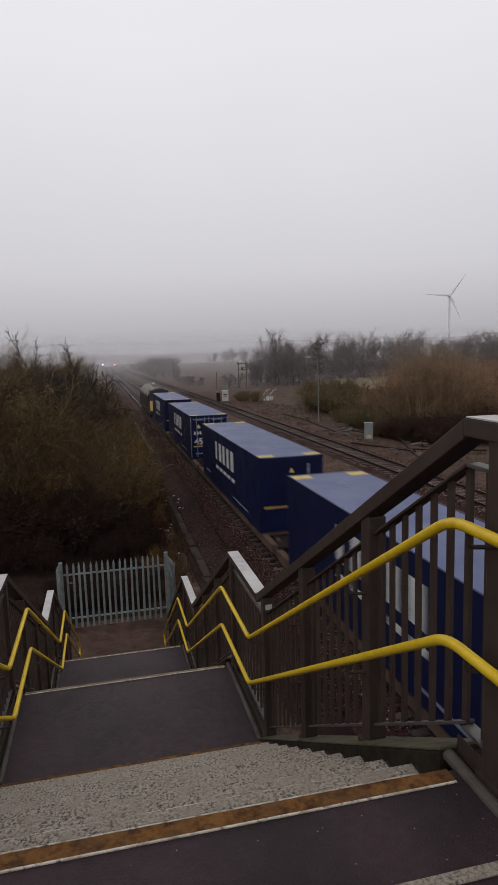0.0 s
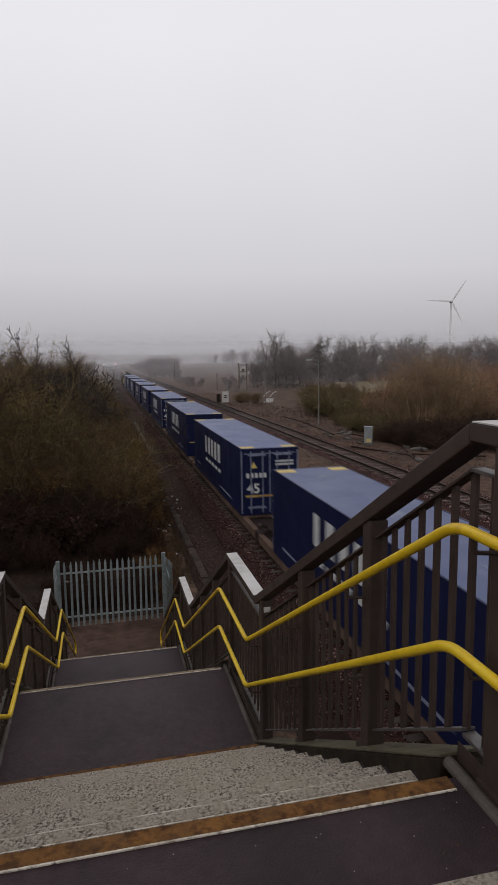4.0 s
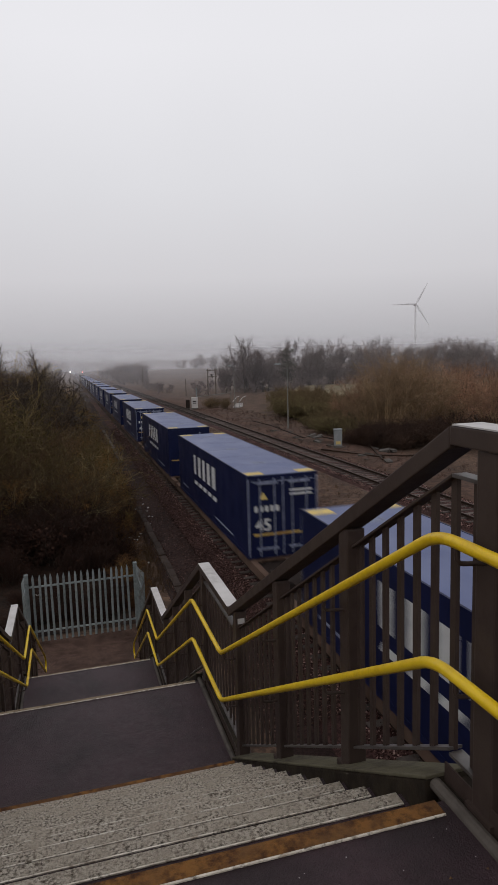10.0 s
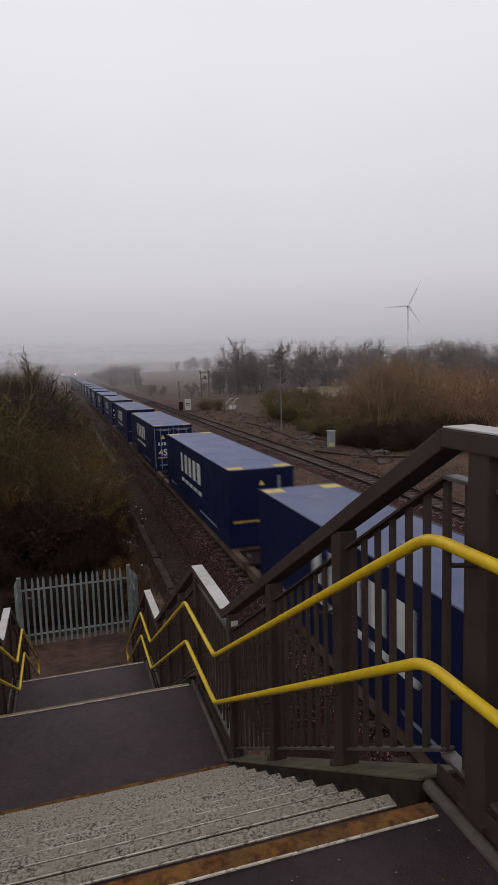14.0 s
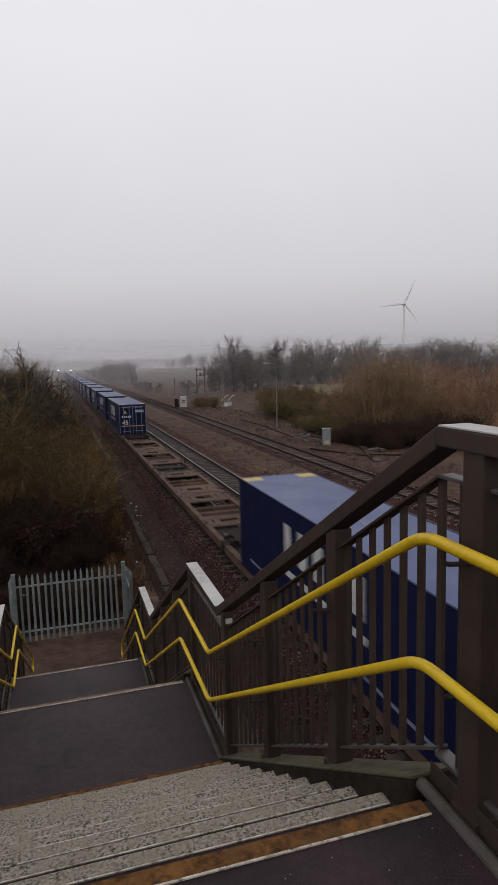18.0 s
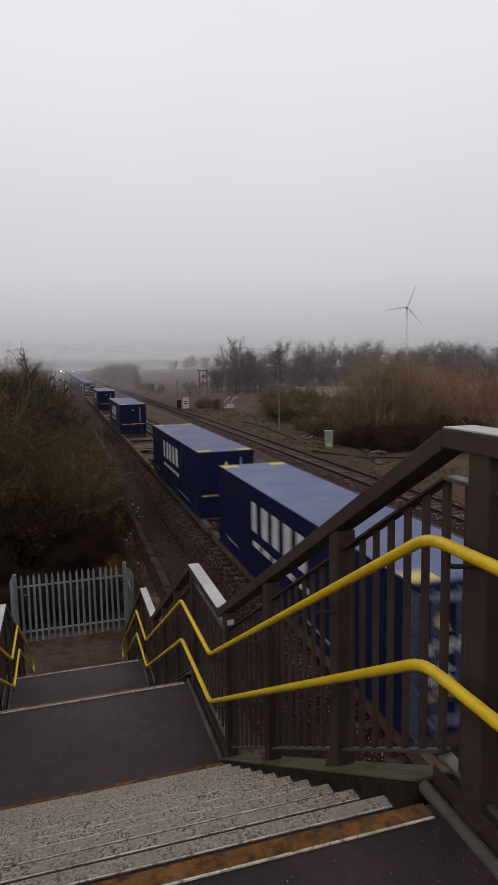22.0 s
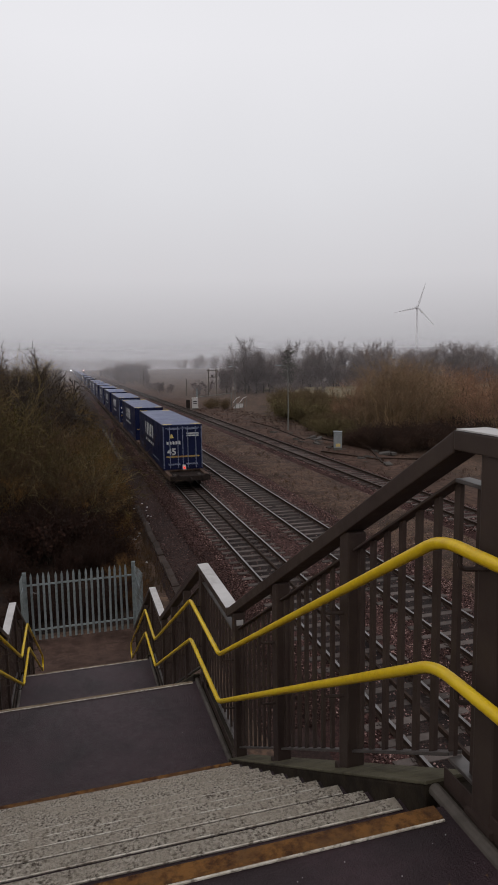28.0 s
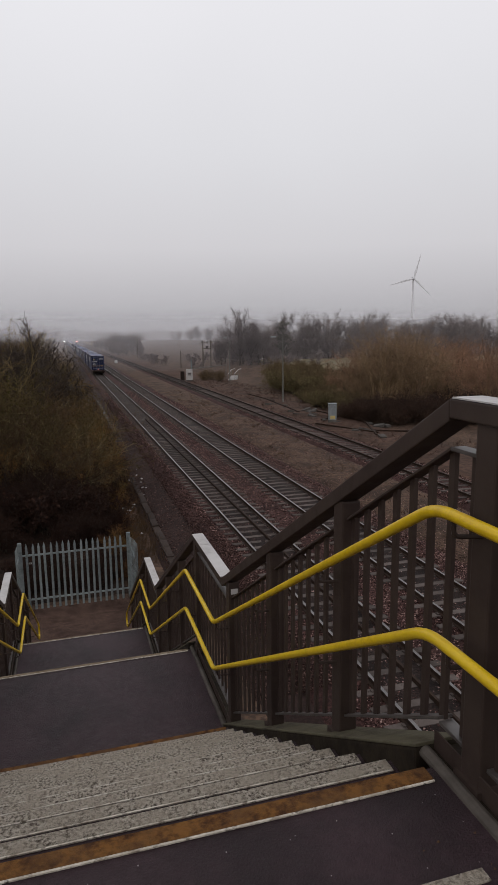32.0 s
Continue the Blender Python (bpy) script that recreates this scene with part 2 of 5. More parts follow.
M_TWIG_OLIVE = mat("olive_twigs", (0.120, 0.089, 0.036), 0.9, col2=(0.060, 0.047, 0.019), scale=0.9, col3=(0.195, 0.135, 0.060), scale3=0.45, rand=0.3)
# brown twigs darkened to hold the shade at the thicket foot
M_TWIG_BROWN = mat("shaded_brown_twigs", (0.0198, 0.00975, 0.00675), 0.9, col2=(0.0126, 0.00675, 0.00525), scale=0.7, col3=(0.0306, 0.015, 0.00975), scale3=0.4, rand=0.25)
M_TWIG_RED = mat("russet_twigs", (0.330, 0.185, 0.120), 0.9, col2=(0.21, 0.130, 0.085), scale=0.6, col3=(0.42, 0.225, 0.145), scale3=0.2, rand=0.3)
M_LEAF_OLIVE = mat("olive_leaves", (0.0528, 0.0452, 0.0147), 0.85, col2=(0.08, 0.0585, 0.0203), scale=1.2, col3=(0.0368, 0.0335, 0.0112), scale3=0.3, rand=0.25)
M_LEAF_BROWN = mat("dead_leaves", (0.065, 0.040, 0.022), 0.9, col2=(0.11, 0.064, 0.030), scale=1.2, col3=(0.042, 0.028, 0.017), scale3=0.3, rand=0.25)
# twigs of the far trees, with distance haze lightened into the colour
M_TWIG_HAZED = mat("hazed_twigs", (0.180, 0.148, 0.142), 0.9, col2=(0.22, 0.185, 0.175), scale=0.5, rand=0.15)
M_TWIG_GOLD = mat("golden_twigs", (0.164, 0.085, 0.0277), 0.9, col2=(0.088, 0.0662, 0.0198), scale=1.1, col3=(0.216, 0.104, 0.0363), scale3=0.5, rand=0.25)
M_STEM_PALE = mat("pale_willow_stems", (0.30, 0.205, 0.115), 0.85, col2=(0.19, 0.125, 0.07), scale=1.5)
M_STEM_MOSS = mat("mossy_stems", (0.105, 0.083, 0.040), 0.9, col2=(0.062, 0.048, 0.026), scale=3.0, col3=(0.15, 0.118, 0.064), scale3=0.6)
M_TWIG_THORN = mat("dark_russet_twigs", (0.080, 0.050, 0.028), 0.9, col2=(0.046, 0.030, 0.018), scale=0.9, col3=(0.125, 0.076, 0.040), scale3=0.4, rand=0.3)
M_TWIG_WILLOW = mat("olive_brown_twigs", (0.250, 0.168, 0.102), 0.9, col2=(0.145, 0.102, 0.062), scale=0.6, col3=(0.32, 0.208, 0.125), scale3=0.25, rand=0.25)
M_BRAMBLE = mat("dark_bramble", (0.050, 0.029, 0.021), 0.9, col2=(0.030, 0.018, 0.014), scale=1.2, col3=(0.075, 0.044, 0.030), scale3=0.5, rand=0.3)
# soil colour lowered to carry the shade beneath the bushes
M_SOIL_SHADE = mat("leaf_mould", (0.016, 0.0095, 0.0072), 0.95, col2=(0.034, 0.019, 0.012), scale=8, col3=(0.009, 0.0058, 0.0048), scale3=0.7, bump=1.0, bump_scale=18, spread=0.14)
M_BRACKEN = mat("dead_bracken", (0.085, 0.042, 0.018), 0.9, col2=(0.045, 0.022, 0.010), scale=4, col3=(0.14, 0.072, 0.030), scale3=0.8)
M_BRIAR = mat("pale_briar", (0.160, 0.125, 0.060), 0.9, col2=(0.085, 0.066, 0.032), scale=3.0, col3=(0.23, 0.18, 0.095), scale3=0.7, rand=0.4)
M_TWIG_DARK = mat("blackened_twigs", (0.052, 0.040, 0.033), 0.9, col2=(0.075, 0.058, 0.047), scale=2.0)
# dead leaves, with the same thicket-foot shade put into the colour
M_LEAF_SHADE = mat("shaded_dead_leaves", (0.021, 0.0100, 0.0076), 0.9, col2=(0.042, 0.0190, 0.0120), scale=1.2, col3=(0.013, 0.007, 0.0055), scale3=0.4, rand=0.25)
M_LEAF_HEDGE = mat("dull_hedge_leaves", (0.152, 0.128, 0.060), 0.9, col2=(0.190, 0.150, 0.074), scale=0.8, col3=(0.120, 0.108, 0.050), scale3=0.2, rand=0.2)
# underwood colour raised to carry distance haze
M_LEAF_FAR = mat("hazed_underwood", (0.180, 0.145, 0.142), 0.9, col2=(0.215, 0.172, 0.165), scale=0.4, col3=(0.15, 0.122, 0.118), scale3=0.08)
M_CONIFER = mat("grey_green_needles", (0.105, 0.096, 0.082), 0.9, col2=(0.075, 0.070, 0.058), scale=0.8, col3=(0.13, 0.118, 0.10), scale3=0.3)
M_TROUGH = mat("dirty_trough_lid", (0.044, 0.032, 0.027), 0.9, col2=(0.024, 0.017, 0.014), scale=7, col3=(0.058, 0.043, 0.037), scale3=0.9, bump=0.3, rand=0.25)
M_CESS_STONE = mat("cess_stone", (0.05, 0.035, 0.03), 0.95)
M_FOURFOOT = mat("oily_ballast", (0.014, 0.00924, 0.00843), 0.9, col2=(0.036, 0.0238, 0.0206), scale=17, col3=(0.01, 0.00704, 0.00645), scale3=0.5, bump=1.0, bump_scale=18, spread=0.13)
M_TURBINE = mat("turbine_white", (0.78, 0.78, 0.80), 0.6, col2=(0.72, 0.72, 0.74), scale=0.2)
M_LITTER = mat("litter", (0.40, 0.39, 0.38), 0.7)
M_WOODPOLE = mat("pole_timber", (0.11, 0.085, 0.065), 0.9, col2=(0.075, 0.06, 0.05), scale=5)



def per_stone(m, ramp):
    """Each loose stone takes a colour of its own."""
    n, l = m.node_tree.nodes, m.node_tree.links
    g, r = n.new("ShaderNodeNewGeometry"), n.new("ShaderNodeValToRGB")
    for k, (p, c) in enumerate(ramp):
        e = r.color_ramp.elements[k] if k < 2 else r.color_ramp.elements.new(p)
        e.position, e.color = p, (*c, 1)
    l.new(g.outputs["Random Per Island"], r.inputs[0])
    l.new(r.outputs[0], n["Principled BSDF"].inputs["Base Color"])


per_stone(M_STONE, ((0.0, (0.012, 0.006, 0.005)), (1.0, (0.37, 0.245, 0.220)), (0.42, (0.041, 0.020, 0.0165)), (0.78, (0.140, 0.077, 0.067))))

per_stone(M_CESS_STONE, ((0.0, (0.010, 0.0055, 0.0046)), (1.0, (0.18, 0.113, 0.098)), (0.5, (0.031, 0.0160, 0.0130)), (0.86, (0.070, 0.039, 0.032))))


# ---- mesh helpers ----
def part(name, bm, material, parent=None, label="", smooth=False):
    me = bpy.data.meshes.new(name)
    bm.to_mesh(me)
    bm.free()
    if smooth:
        me.polygons.foreach_set("use_smooth", [True] * len(me.polygons))
    me.materials.append(material)
    ob = new(name, me)
    ob.parent = parent
    if label:
        tagged(ob, label)
    return ob


def thing(name, label, category, group="", kind="", at=None):
    ob = new(name)
    if at is not None:
        ob.matrix_world = at
    return tagged(ob, label, category, group, kind)


def raw(name, verts, faces, material, parent=None, label="", smooth=False):
    me = bpy.data.meshes.new(name)
    me.from_pydata(verts, [], faces)
    me.materials.append(material)
    if smooth:
        me.polygons.foreach_set("use_smooth", [True] * len(me.polygons))
    ob = new(name, me)
    ob.parent = parent
    if label:
        tagged(ob, label)
    return ob


def box(x0, x1, y0, y1, z0, z1, bevel=0.0, bm=None):
    own = bm is None
    bm = bm or bmesh.new()
    v = [bm.verts.new((x, y, z)) for z in (z0, z1) for y in (y0, y1) for x in (x0, x1)]
    f = [bm.faces.new([v[i] for i in q]) for q in ((0, 2, 3, 1), (4, 5, 7, 6), (0, 1, 5, 4), (2, 6, 7, 3), (0, 4, 6, 2), (1, 3, 7, 5))]
    if bevel and own:
        bmesh.ops.bevel(bm, geom=bm.edges[:], offset=bevel, segments=2, affect="EDGES", profile=0.6)
    return bm


def hexa(corners, bevel=0.0, bm=None):
    """A solid between two quads: corners 0-3 round the first, 4-7 round the second."""
    own = bm is None
    bm = bm or bmesh.new()
    v = [bm.verts.new(c) for c in corners]
    for q in ((3, 2, 1, 0), (4, 5, 6, 7), (0, 1, 5, 4), (1, 2, 6, 5), (2, 3, 7, 6), (3, 0, 4, 7)):
        bm.faces.new([v[i] for i in q])
    bmesh.ops.recalc_face_normals(bm, faces=bm.faces[:])
    if bevel and own:
        bmesh.ops.bevel(bm, geom=bm.edges[:], offset=bevel, segments=2, affect="EDGES", profile=0.6)
    return bm


def beam_yz(x0, x1, a, b, h, bevel=0.0, bm=None):
    """A bar of plumb depth h whose top runs from a to b, each (y, z), between x0 and x1."""
    return hexa([(x0, a[0], a[1] - h), (x1, a[0], a[1] - h), (x1, a[0], a[1]), (x0, a[0], a[1]),
                 (x0, b[0], b[1] - h), (x1, b[0], b[1] - h), (x1, b[0], b[1]), (x0, b[0], b[1])], bevel, bm)


def rod(p, q, r0, r1=None, sides=8, bm=None, caps=True):
    bm = bm or bmesh.new()
    r1 = r0 if r1 is None else r1
    p, q = Vector(p), Vector(q)
    d = (q - p).normalized()
    u = d.cross(Vector((0, 0, 1)) if abs(d.z) < 0.9 else Vector((1, 0, 0))).normalized()
    w = d.cross(u)
    rings = []
    for c, r in ((p, r0), (q, r1)):
        rings.append([bm.verts.new(c + (u * math.cos(2 * math.pi * k / sides) + w * math.sin(2 * math.pi * k / sides)) * r) for k in range(sides)])
    for k in range(sides):
        bm.faces.new((rings[0][k], rings[0][(k + 1) % sides], rings[1][(k + 1) % sides], rings[1][k]))
    if caps:
        bm.faces.new(rings[0][::-1])
        bm.faces.new(rings[1])
    return bm


def tube(points, r, sides=12, bm=None):
    """A round tube through points, mitred at each."""
    bm = bm or bmesh.new()
    pts = [Vector(p) for p in points]
    rings = []
    for i, p in enumerate(pts):
        a = (p - pts[i - 1]).normalized() if i else (pts[1] - p).normalized()
        b = (pts[i + 1] - p).normalized() if i < len(pts) - 1 else a
        d = (a + b).normalized()
        u = d.cross(Vector((1, 0, 0)) if abs(d.x) < 0.7 else Vector((0, 0, 1))).normalized()
        w = d.cross(u)
        s = 1 / max(0.5, math.cos(a.angle(b) / 2) if a.angle(b) > 1e-4 else 1)
        rings.append([bm.verts.new(p + (u * s * math.cos(2 * math.pi * k / sides) + w * math.sin(2 * math.pi * k / sides)) * r) for k in range(sides)])
    for i in range(len(rings) - 1):
        for k in range(sides):
            bm.faces.new((rings[i][k], rings[i][(k + 1) % sides], rings[i + 1][(k + 1) % sides], rings[i + 1][k]))
    bm.faces.new(rings[0][::-1])
    bm.faces.new(rings[-1])
    bmesh.ops.recalc_face_normals(bm, faces=bm.faces[:])
    return bm


def bend(points, r=0.09, steps=5):
    """The points with their inner corners rounded."""
    pts = [Vector(p) for p in points]
    out = [pts[0]]
    for a, b, c in zip(pts, pts[1:], pts[2:]):
        k = min(r, (a - b).length * 0.45, (c - b).length * 0.45)
        p, q = b + (a - b).normalized() * k, b + (c - b).normalized() * k
        for i in range(steps + 1):
            t = i / steps
            out.append(p * (1 - t) ** 2 + b * 2 * t * (1 - t) + q * t * t)
    return out + [pts[-1]]


def disc(x, y, z, r, width, sides=20, bm=None):
    return rod((x - width / 2, y, z), (x + width / 2, y, z), r, sides=sides, bm=bm)

# ---- ground ----
def smooth_step(a, b, v):
    t = min(1.0, max(0.0, (v - a) / (b - a)))
    return t * t * (3 - 2 * t)


def land(x, y):
    """Height of the natural ground."""
    z = -0.42 + 0.10 * noise.noise((x * 0.12, y * 0.12, 0)) + 0.04 * noise.noise((x * 0.7, y * 0.7, 3))
    apron = (1 - smooth_step(18.5, 22.0, y)) * (1 - smooth_step(1.8, 3.0, abs(x - 0.1)))
    z = z + (-0.33 - z) * apron if y > 15 else z
    near = (1 - smooth_step(14.4, 17.6, y)) * (1 - smooth_step(2.0, 3.6, abs(x)))
    z = z * (1 - near) + 0.16 * near
    if x < 2.4:
        z += 0.45 * (1 - smooth_step(-6.0, 2.4, x)) * smooth_step(21, 30, y)
    if y > 0:
        far = math.hypot(x, y)
        z += 2.5 * smooth_step(300, 700, far) + 19.0 * smooth_step(900, 1550, far) * (0.85 + 0.55 * noise.noise((x * 0.0022, y * 0.0022, 7)))
    if 3.0 < x < 21.5:
        z = min(z, -0.38)
    return z


xs = sorted(set([-2600, -1600, -900, -500, -300, -180, -110, -70, -45] + [round(-30 + 1.0 * i, 2) for i in range(0, 70)] + [42, 45, 50, 56, 64, 75, 90] + list(range(110, 900, 40)) + [1000, 1200, 1700, 2600]))
ys = sorted(set([-2600, -1500, -900, -500, -250, -120, -60, -30, -15, -6] + [round(1.0 * i, 2) for i in range(0, 90)] + list(range(92, 180, 4)) + list(range(180, 420, 12)) + [430, 480, 540, 620, 720, 850, 1000, 1100, 1200, 1300, 1400, 1500, 1600, 1800, 2000, 3000]))
gv = [(x, y, land(x, y)) for y in ys for x in xs]
gf = [(j * len(xs) + i, j * len(xs) + i + 1, (j + 1) * len(xs) + i + 1, (j + 1) * len(xs) + i) for j in range(len(ys) - 1) for i in range(len(xs) - 1)]
tagged(raw("ground", gv, gf, M_GRASS, smooth=True), "rough brown winter grass and bare soil beside the railway", "ground", kind="structure")

# the ballast beds: two tracks side by side, a third apart
Y0, Y1 = -760.0, 1500.0


def strip(name, profile, material, label, category):
    """A long bed along the line with the given (x, z) profile."""
    yy = [Y0, -200, -60] + [i * 2.0 for i in range(-10, 60)] + [140, 200, 300, 500, 900, Y1]
    verts, faces = [], []
    for y in yy:
        for k, (x, z) in enumerate(profile):
            n = 0.02 * noise.noise((x * 1.3, y * 1.3, 5)) if 0 < k < len(profile) - 1 else 0
            verts.append((x, y, z + n))
    w = len(profile)
    for j in range(len(yy) - 1):
        for i in range(w - 1):
            faces.append((j * w + i, j * w + i + 1, (j + 1) * w + i + 1, (j + 1) * w + i))
    return tagged(raw(name, verts, faces, material, smooth=True), label, category, kind="structure")


strip("ballast_bed", [(4.3, -0.6), (4.9, -0.27), (5.5, -0.19), (6.2, -0.19), (7.6, -0.20), (8.6, -0.19), (9.6, -0.20), (11.1, -0.20), (11.9, -0.19), (12.6, -0.28), (13.4, -0.6)], M_BALLAST, "reddish grey crushed stone ballast under two running lines", "ballast")
strip("ballast_bed_far", [(16.6, -0.6), (17.2, -0.24), (17.9, -0.19), (19.5, -0.19), (20.3, -0.24), (21.0, -0.6)], M_BALLAST, "dirty brown ballast under the single siding line", "ballast")
for _n, _x in (("four_foot_1", 6.90), ("four_foot_2", 10.36)):
    strip(_n, [(_x - 0.70, -0.24), (_x - 0.66, -0.168), (_x, -0.166), (_x + 0.66, -0.168), (_x + 0.70, -0.24)], M_FOURFOOT, "dark oily stone between the running rails", "ballast")
strip("cess", [(2.6, -0.6), (3.0, -0.34), (3.8, -0.30), (4.6, -0.30), (5.2, -0.6)], M_CESS, "dark ash and stone walkway beside the ballast", "path")
strip("verge", [(12.4, -0.6), (13.0, -0.32), (14.2, -0.27), (15.6, -0.29), (16.8, -0.30), (17.4, -0.6)], M_GRASS, "brown weedy strip of ground between the tracks", "ground")
strip("verge_far", [(20.2, -0.6), (20.8, -0.28), (22.5, -0.22), (25.0, -0.24), (27.0, -0.6)], M_EARTH, "bare rusty earth beside the siding", "ground")


def stone_cloud(name, count, spots, label, parent=None, smin=0.015, smax=0.036, material=None):
    """Many small angular stones as one mesh; spots gives a random (x, y, z)."""
    rng = np.random.default_rng(len(name) + count)
    base = np.array([(1, 0, 0), (-1, 0, 0), (0, 1, 0), (0, -1, 0), (0, 0, 1), (0, 0, -1)], float)
    tri = np.array([(0, 2, 4), (2, 1, 4), (1, 3, 4), (3, 0, 4), (2, 0, 5), (1, 2, 5), (3, 1, 5), (0, 3, 5)])
    c = spots(rng, count)
    s = rng.uniform(smin, smax, (count, 1, 1)) * rng.uniform(0.6, 1.3, (count, 6, 1))
    ang = rng.uniform(0, 2 * np.pi, count)
    tilt = rng.uniform(-0.9, 0.9, count)
    ca, sa, ct, st = np.cos(ang), np.sin(ang), np.cos(tilt), np.sin(tilt)
    rot = np.zeros((count, 3, 3))
    rot[:, 0, 0], rot[:, 0, 1], rot[:, 1, 0], rot[:, 1, 1] = ca, -sa * ct, sa, ca * ct
    rot[:, 0, 2], rot[:, 1, 2], rot[:, 2, 1], rot[:, 2, 2] = sa * st, -ca * st, st, ct
    v = np.einsum("nij,nkj->nki", rot, base[None] * s * np.array([1.2, 1.0, 0.75])) + c[:, None, :]
    f = tri[None] + (np.arange(count) * 6)[:, None, None]
    me = bpy.data.meshes.new(name)
    me.vertices.add(count * 6)
    me.vertices.foreach_set("co", v.reshape(-1))
    me.loops.add(count * 24)
    me.loops.foreach_set("vertex_index", f.reshape(-1).astype(np.int32))
    me.polygons.add(count * 8)
    me.polygons.foreach_set("loop_start", np.arange(0, count * 24, 3, dtype=np.int32))
    me.polygons.foreach_set("loop_total", np.full(count * 8, 3, dtype=np.int32))
    me.update()
    me.validate()
    me.materials.append(material or M_STONE)
    return tagged(new(name, me), label, "ballast", kind="stuff")


def bed_spots(rng, n):
    y = 6.0 + 84 * rng.random(n) ** 1.85
    x = rng.uniform(5.3, 12.5, n)
    z = np.where((x > 5.4) & (x < 12.0), -0.185, -0.185 - 0.13 * np.clip(np.maximum(5.4 - x, x - 12.0), 0, 1))
    return np.stack([x, y, z + rng.uniform(-0.01, 0.012, n)], 1)


def cess_spots(rng, n):
    y = 12 + 68 * rng.random(n) ** 1.7
    x = rng.uniform(3.1, 5.6, n)
    return np.stack([x, y, np.interp(x, (3.0, 4.6, 4.9, 5.5), (-0.32, -0.30, -0.26, -0.185)) + rng.uniform(-0.01, 0.01, n)], 1)


def siding_spots(rng, n):
    y = 24 + 40 * rng.random(n) ** 1.4
    x = rng.uniform(17.0, 20.5, n)
    return np.stack([x, y, np.full(n, -0.195)], 1)


stone_cloud("ballast_stones", 112000, bed_spots, "loose angular reddish grey ballast stones")
stone_cloud("cess_stones", 36000, cess_spots, "loose dark stones spilled on the walkway", material=M_CESS_STONE)
def verge_spots(rng, n):
    y = 15 + 60 * rng.random(n) ** 1.5
    x = 12.2 + 4.6 * rng.random(n) ** 1.7
    return np.stack([x, y, np.interp(x, (12.2, 12.6, 13.0, 14.2, 15.6, 16.8), (-0.21, -0.28, -0.315, -0.27, -0.29, -0.30)) + rng.uniform(-0.006, 0.012, n)], 1)


stone_cloud("verge_stones", 24000, verge_spots, "pale stones strewn over the strip between the tracks", smin=0.012, smax=0.03)
stone_cloud("siding_stones", 9000, siding_spots, "loose brown stones between the siding rails", smin=0.025, smax=0.05)

# ---- tracks ----
TRACKS = (6.90, 10.36, 18.70)
GAUGE = 1.505


def rail_mesh(top, side):
    """A flat-bottom rail along y, head at z = 0, with its bright running strip."""
    prof = [(-0.036, 0.0), (-0.036, -0.035), (-0.009, -0.05), (-0.009, -0.125), (-0.065, -0.145), (-0.07, -0.159), (0.07, -0.159), (0.065, -0.145), (0.009, -0.125), (0.009, -0.05), (0.036, -0.035), (0.036, 0.0)]
    yy = [Y0, 0, 40, 100, 250, Y1]
    verts = [(x, y, z) for y in yy for x, z in prof]
    n = len(prof)
    faces = [(j * n + i, j * n + (i + 1) % n, (j + 1) * n + (i + 1) % n, (j + 1) * n + i) for j in range(len(yy) - 1) for i in range(n)]
    me = bpy.data.meshes.new("rail")
    me.from_pydata(verts, [], faces)
    me.materials.append(side)
    me.materials.append(top)
    for p in me.polygons:
        if p.center.z > -0.001:
            p.material_index = 1
    return me


R_BRIGHT, R_DULL = rail_mesh(M_RAIL_TOP, M_RAIL_SIDE), rail_mesh(M_DULL_RAIL, M_RAIL_SIDE)


def sleeper_mesh():
    bm = hexa([(-1.25, -0.14, -0.34), (1.25, -0.14, -0.34), (1.25, 0.14, -0.34), (-1.25, 0.14, -0.34),
               (-1.24, -0.11, -0.155), (1.24, -0.11, -0.155), (1.24, 0.11, -0.155), (-1.24, 0.11, -0.155)])
    for s in (-1, 1):
        for d in (-0.10, 0.10):
            box(s * GAUGE / 2 + d - 0.03, s * GAUGE / 2 + d + 0.03, -0.05, 0.05, -0.155, -0.12, bm=bm)
    me = bpy.data.meshes.new("sleeper")
    bm.to_mesh(me)
    bm.free()
    me.materials.append(M_SLEEPER)
    return me


SLEEPER = sleeper_mesh()


def railway_track(name, cx, rail, label, spacing, first, near_count):
    t = thing(name, label, "railway track", "railway tracks", "structure", pose(cx, 0, 0))
    for s in (-1, 1):
        r = new("rail", rail)
        r.parent = t
        r.location = (s * GAUGE / 2, 0, 0)
    rng = random.Random(int(cx * 10))
    y, k = first, 0
    for k in range(near_count):
        o = new("sleeper", SLEEPER)
        o.parent = t
        o.location = (rng.uniform(-0.02, 0.02), first + k * spacing, rng.uniform(-0.008, 0.004))
        o.rotation_euler = (0, 0, rng.uniform(-0.008, 0.008))
    bm = bmesh.new()
    for k in range(near_count, near_count + 260):
        yy = first + k * spacing
        box(-1.24, 1.24, yy - 0.11, yy + 0.11, -0.3, -0.155, bm=bm)
    tagged(part("sleepers_beyond", bm, M_SLEEPER, t), kind="stuff")
    return t


railway_track("railway_track_1", TRACKS[0], R_BRIGHT, "running line with polished rails on concrete sleepers", 0.65, 4.2, 110)
railway_track("railway_track_2", TRACKS[1], R_BRIGHT, "second running line with polished rails on concrete sleepers", 0.65, 4.5, 110)
railway_track("railway_track_3", TRACKS[2], R_DULL, "little used siding with dull rusty rails", 0.68, 14.0, 110)
spare = thing("spare_rail", "rusty spare rail lying between the running rails", "rail", at=pose(7.10, 0, 0))
part("rail", box(-0.035, 0.035, 4, 59, -0.165, -0.05, 0.008), M_RAIL_SIDE, spare)

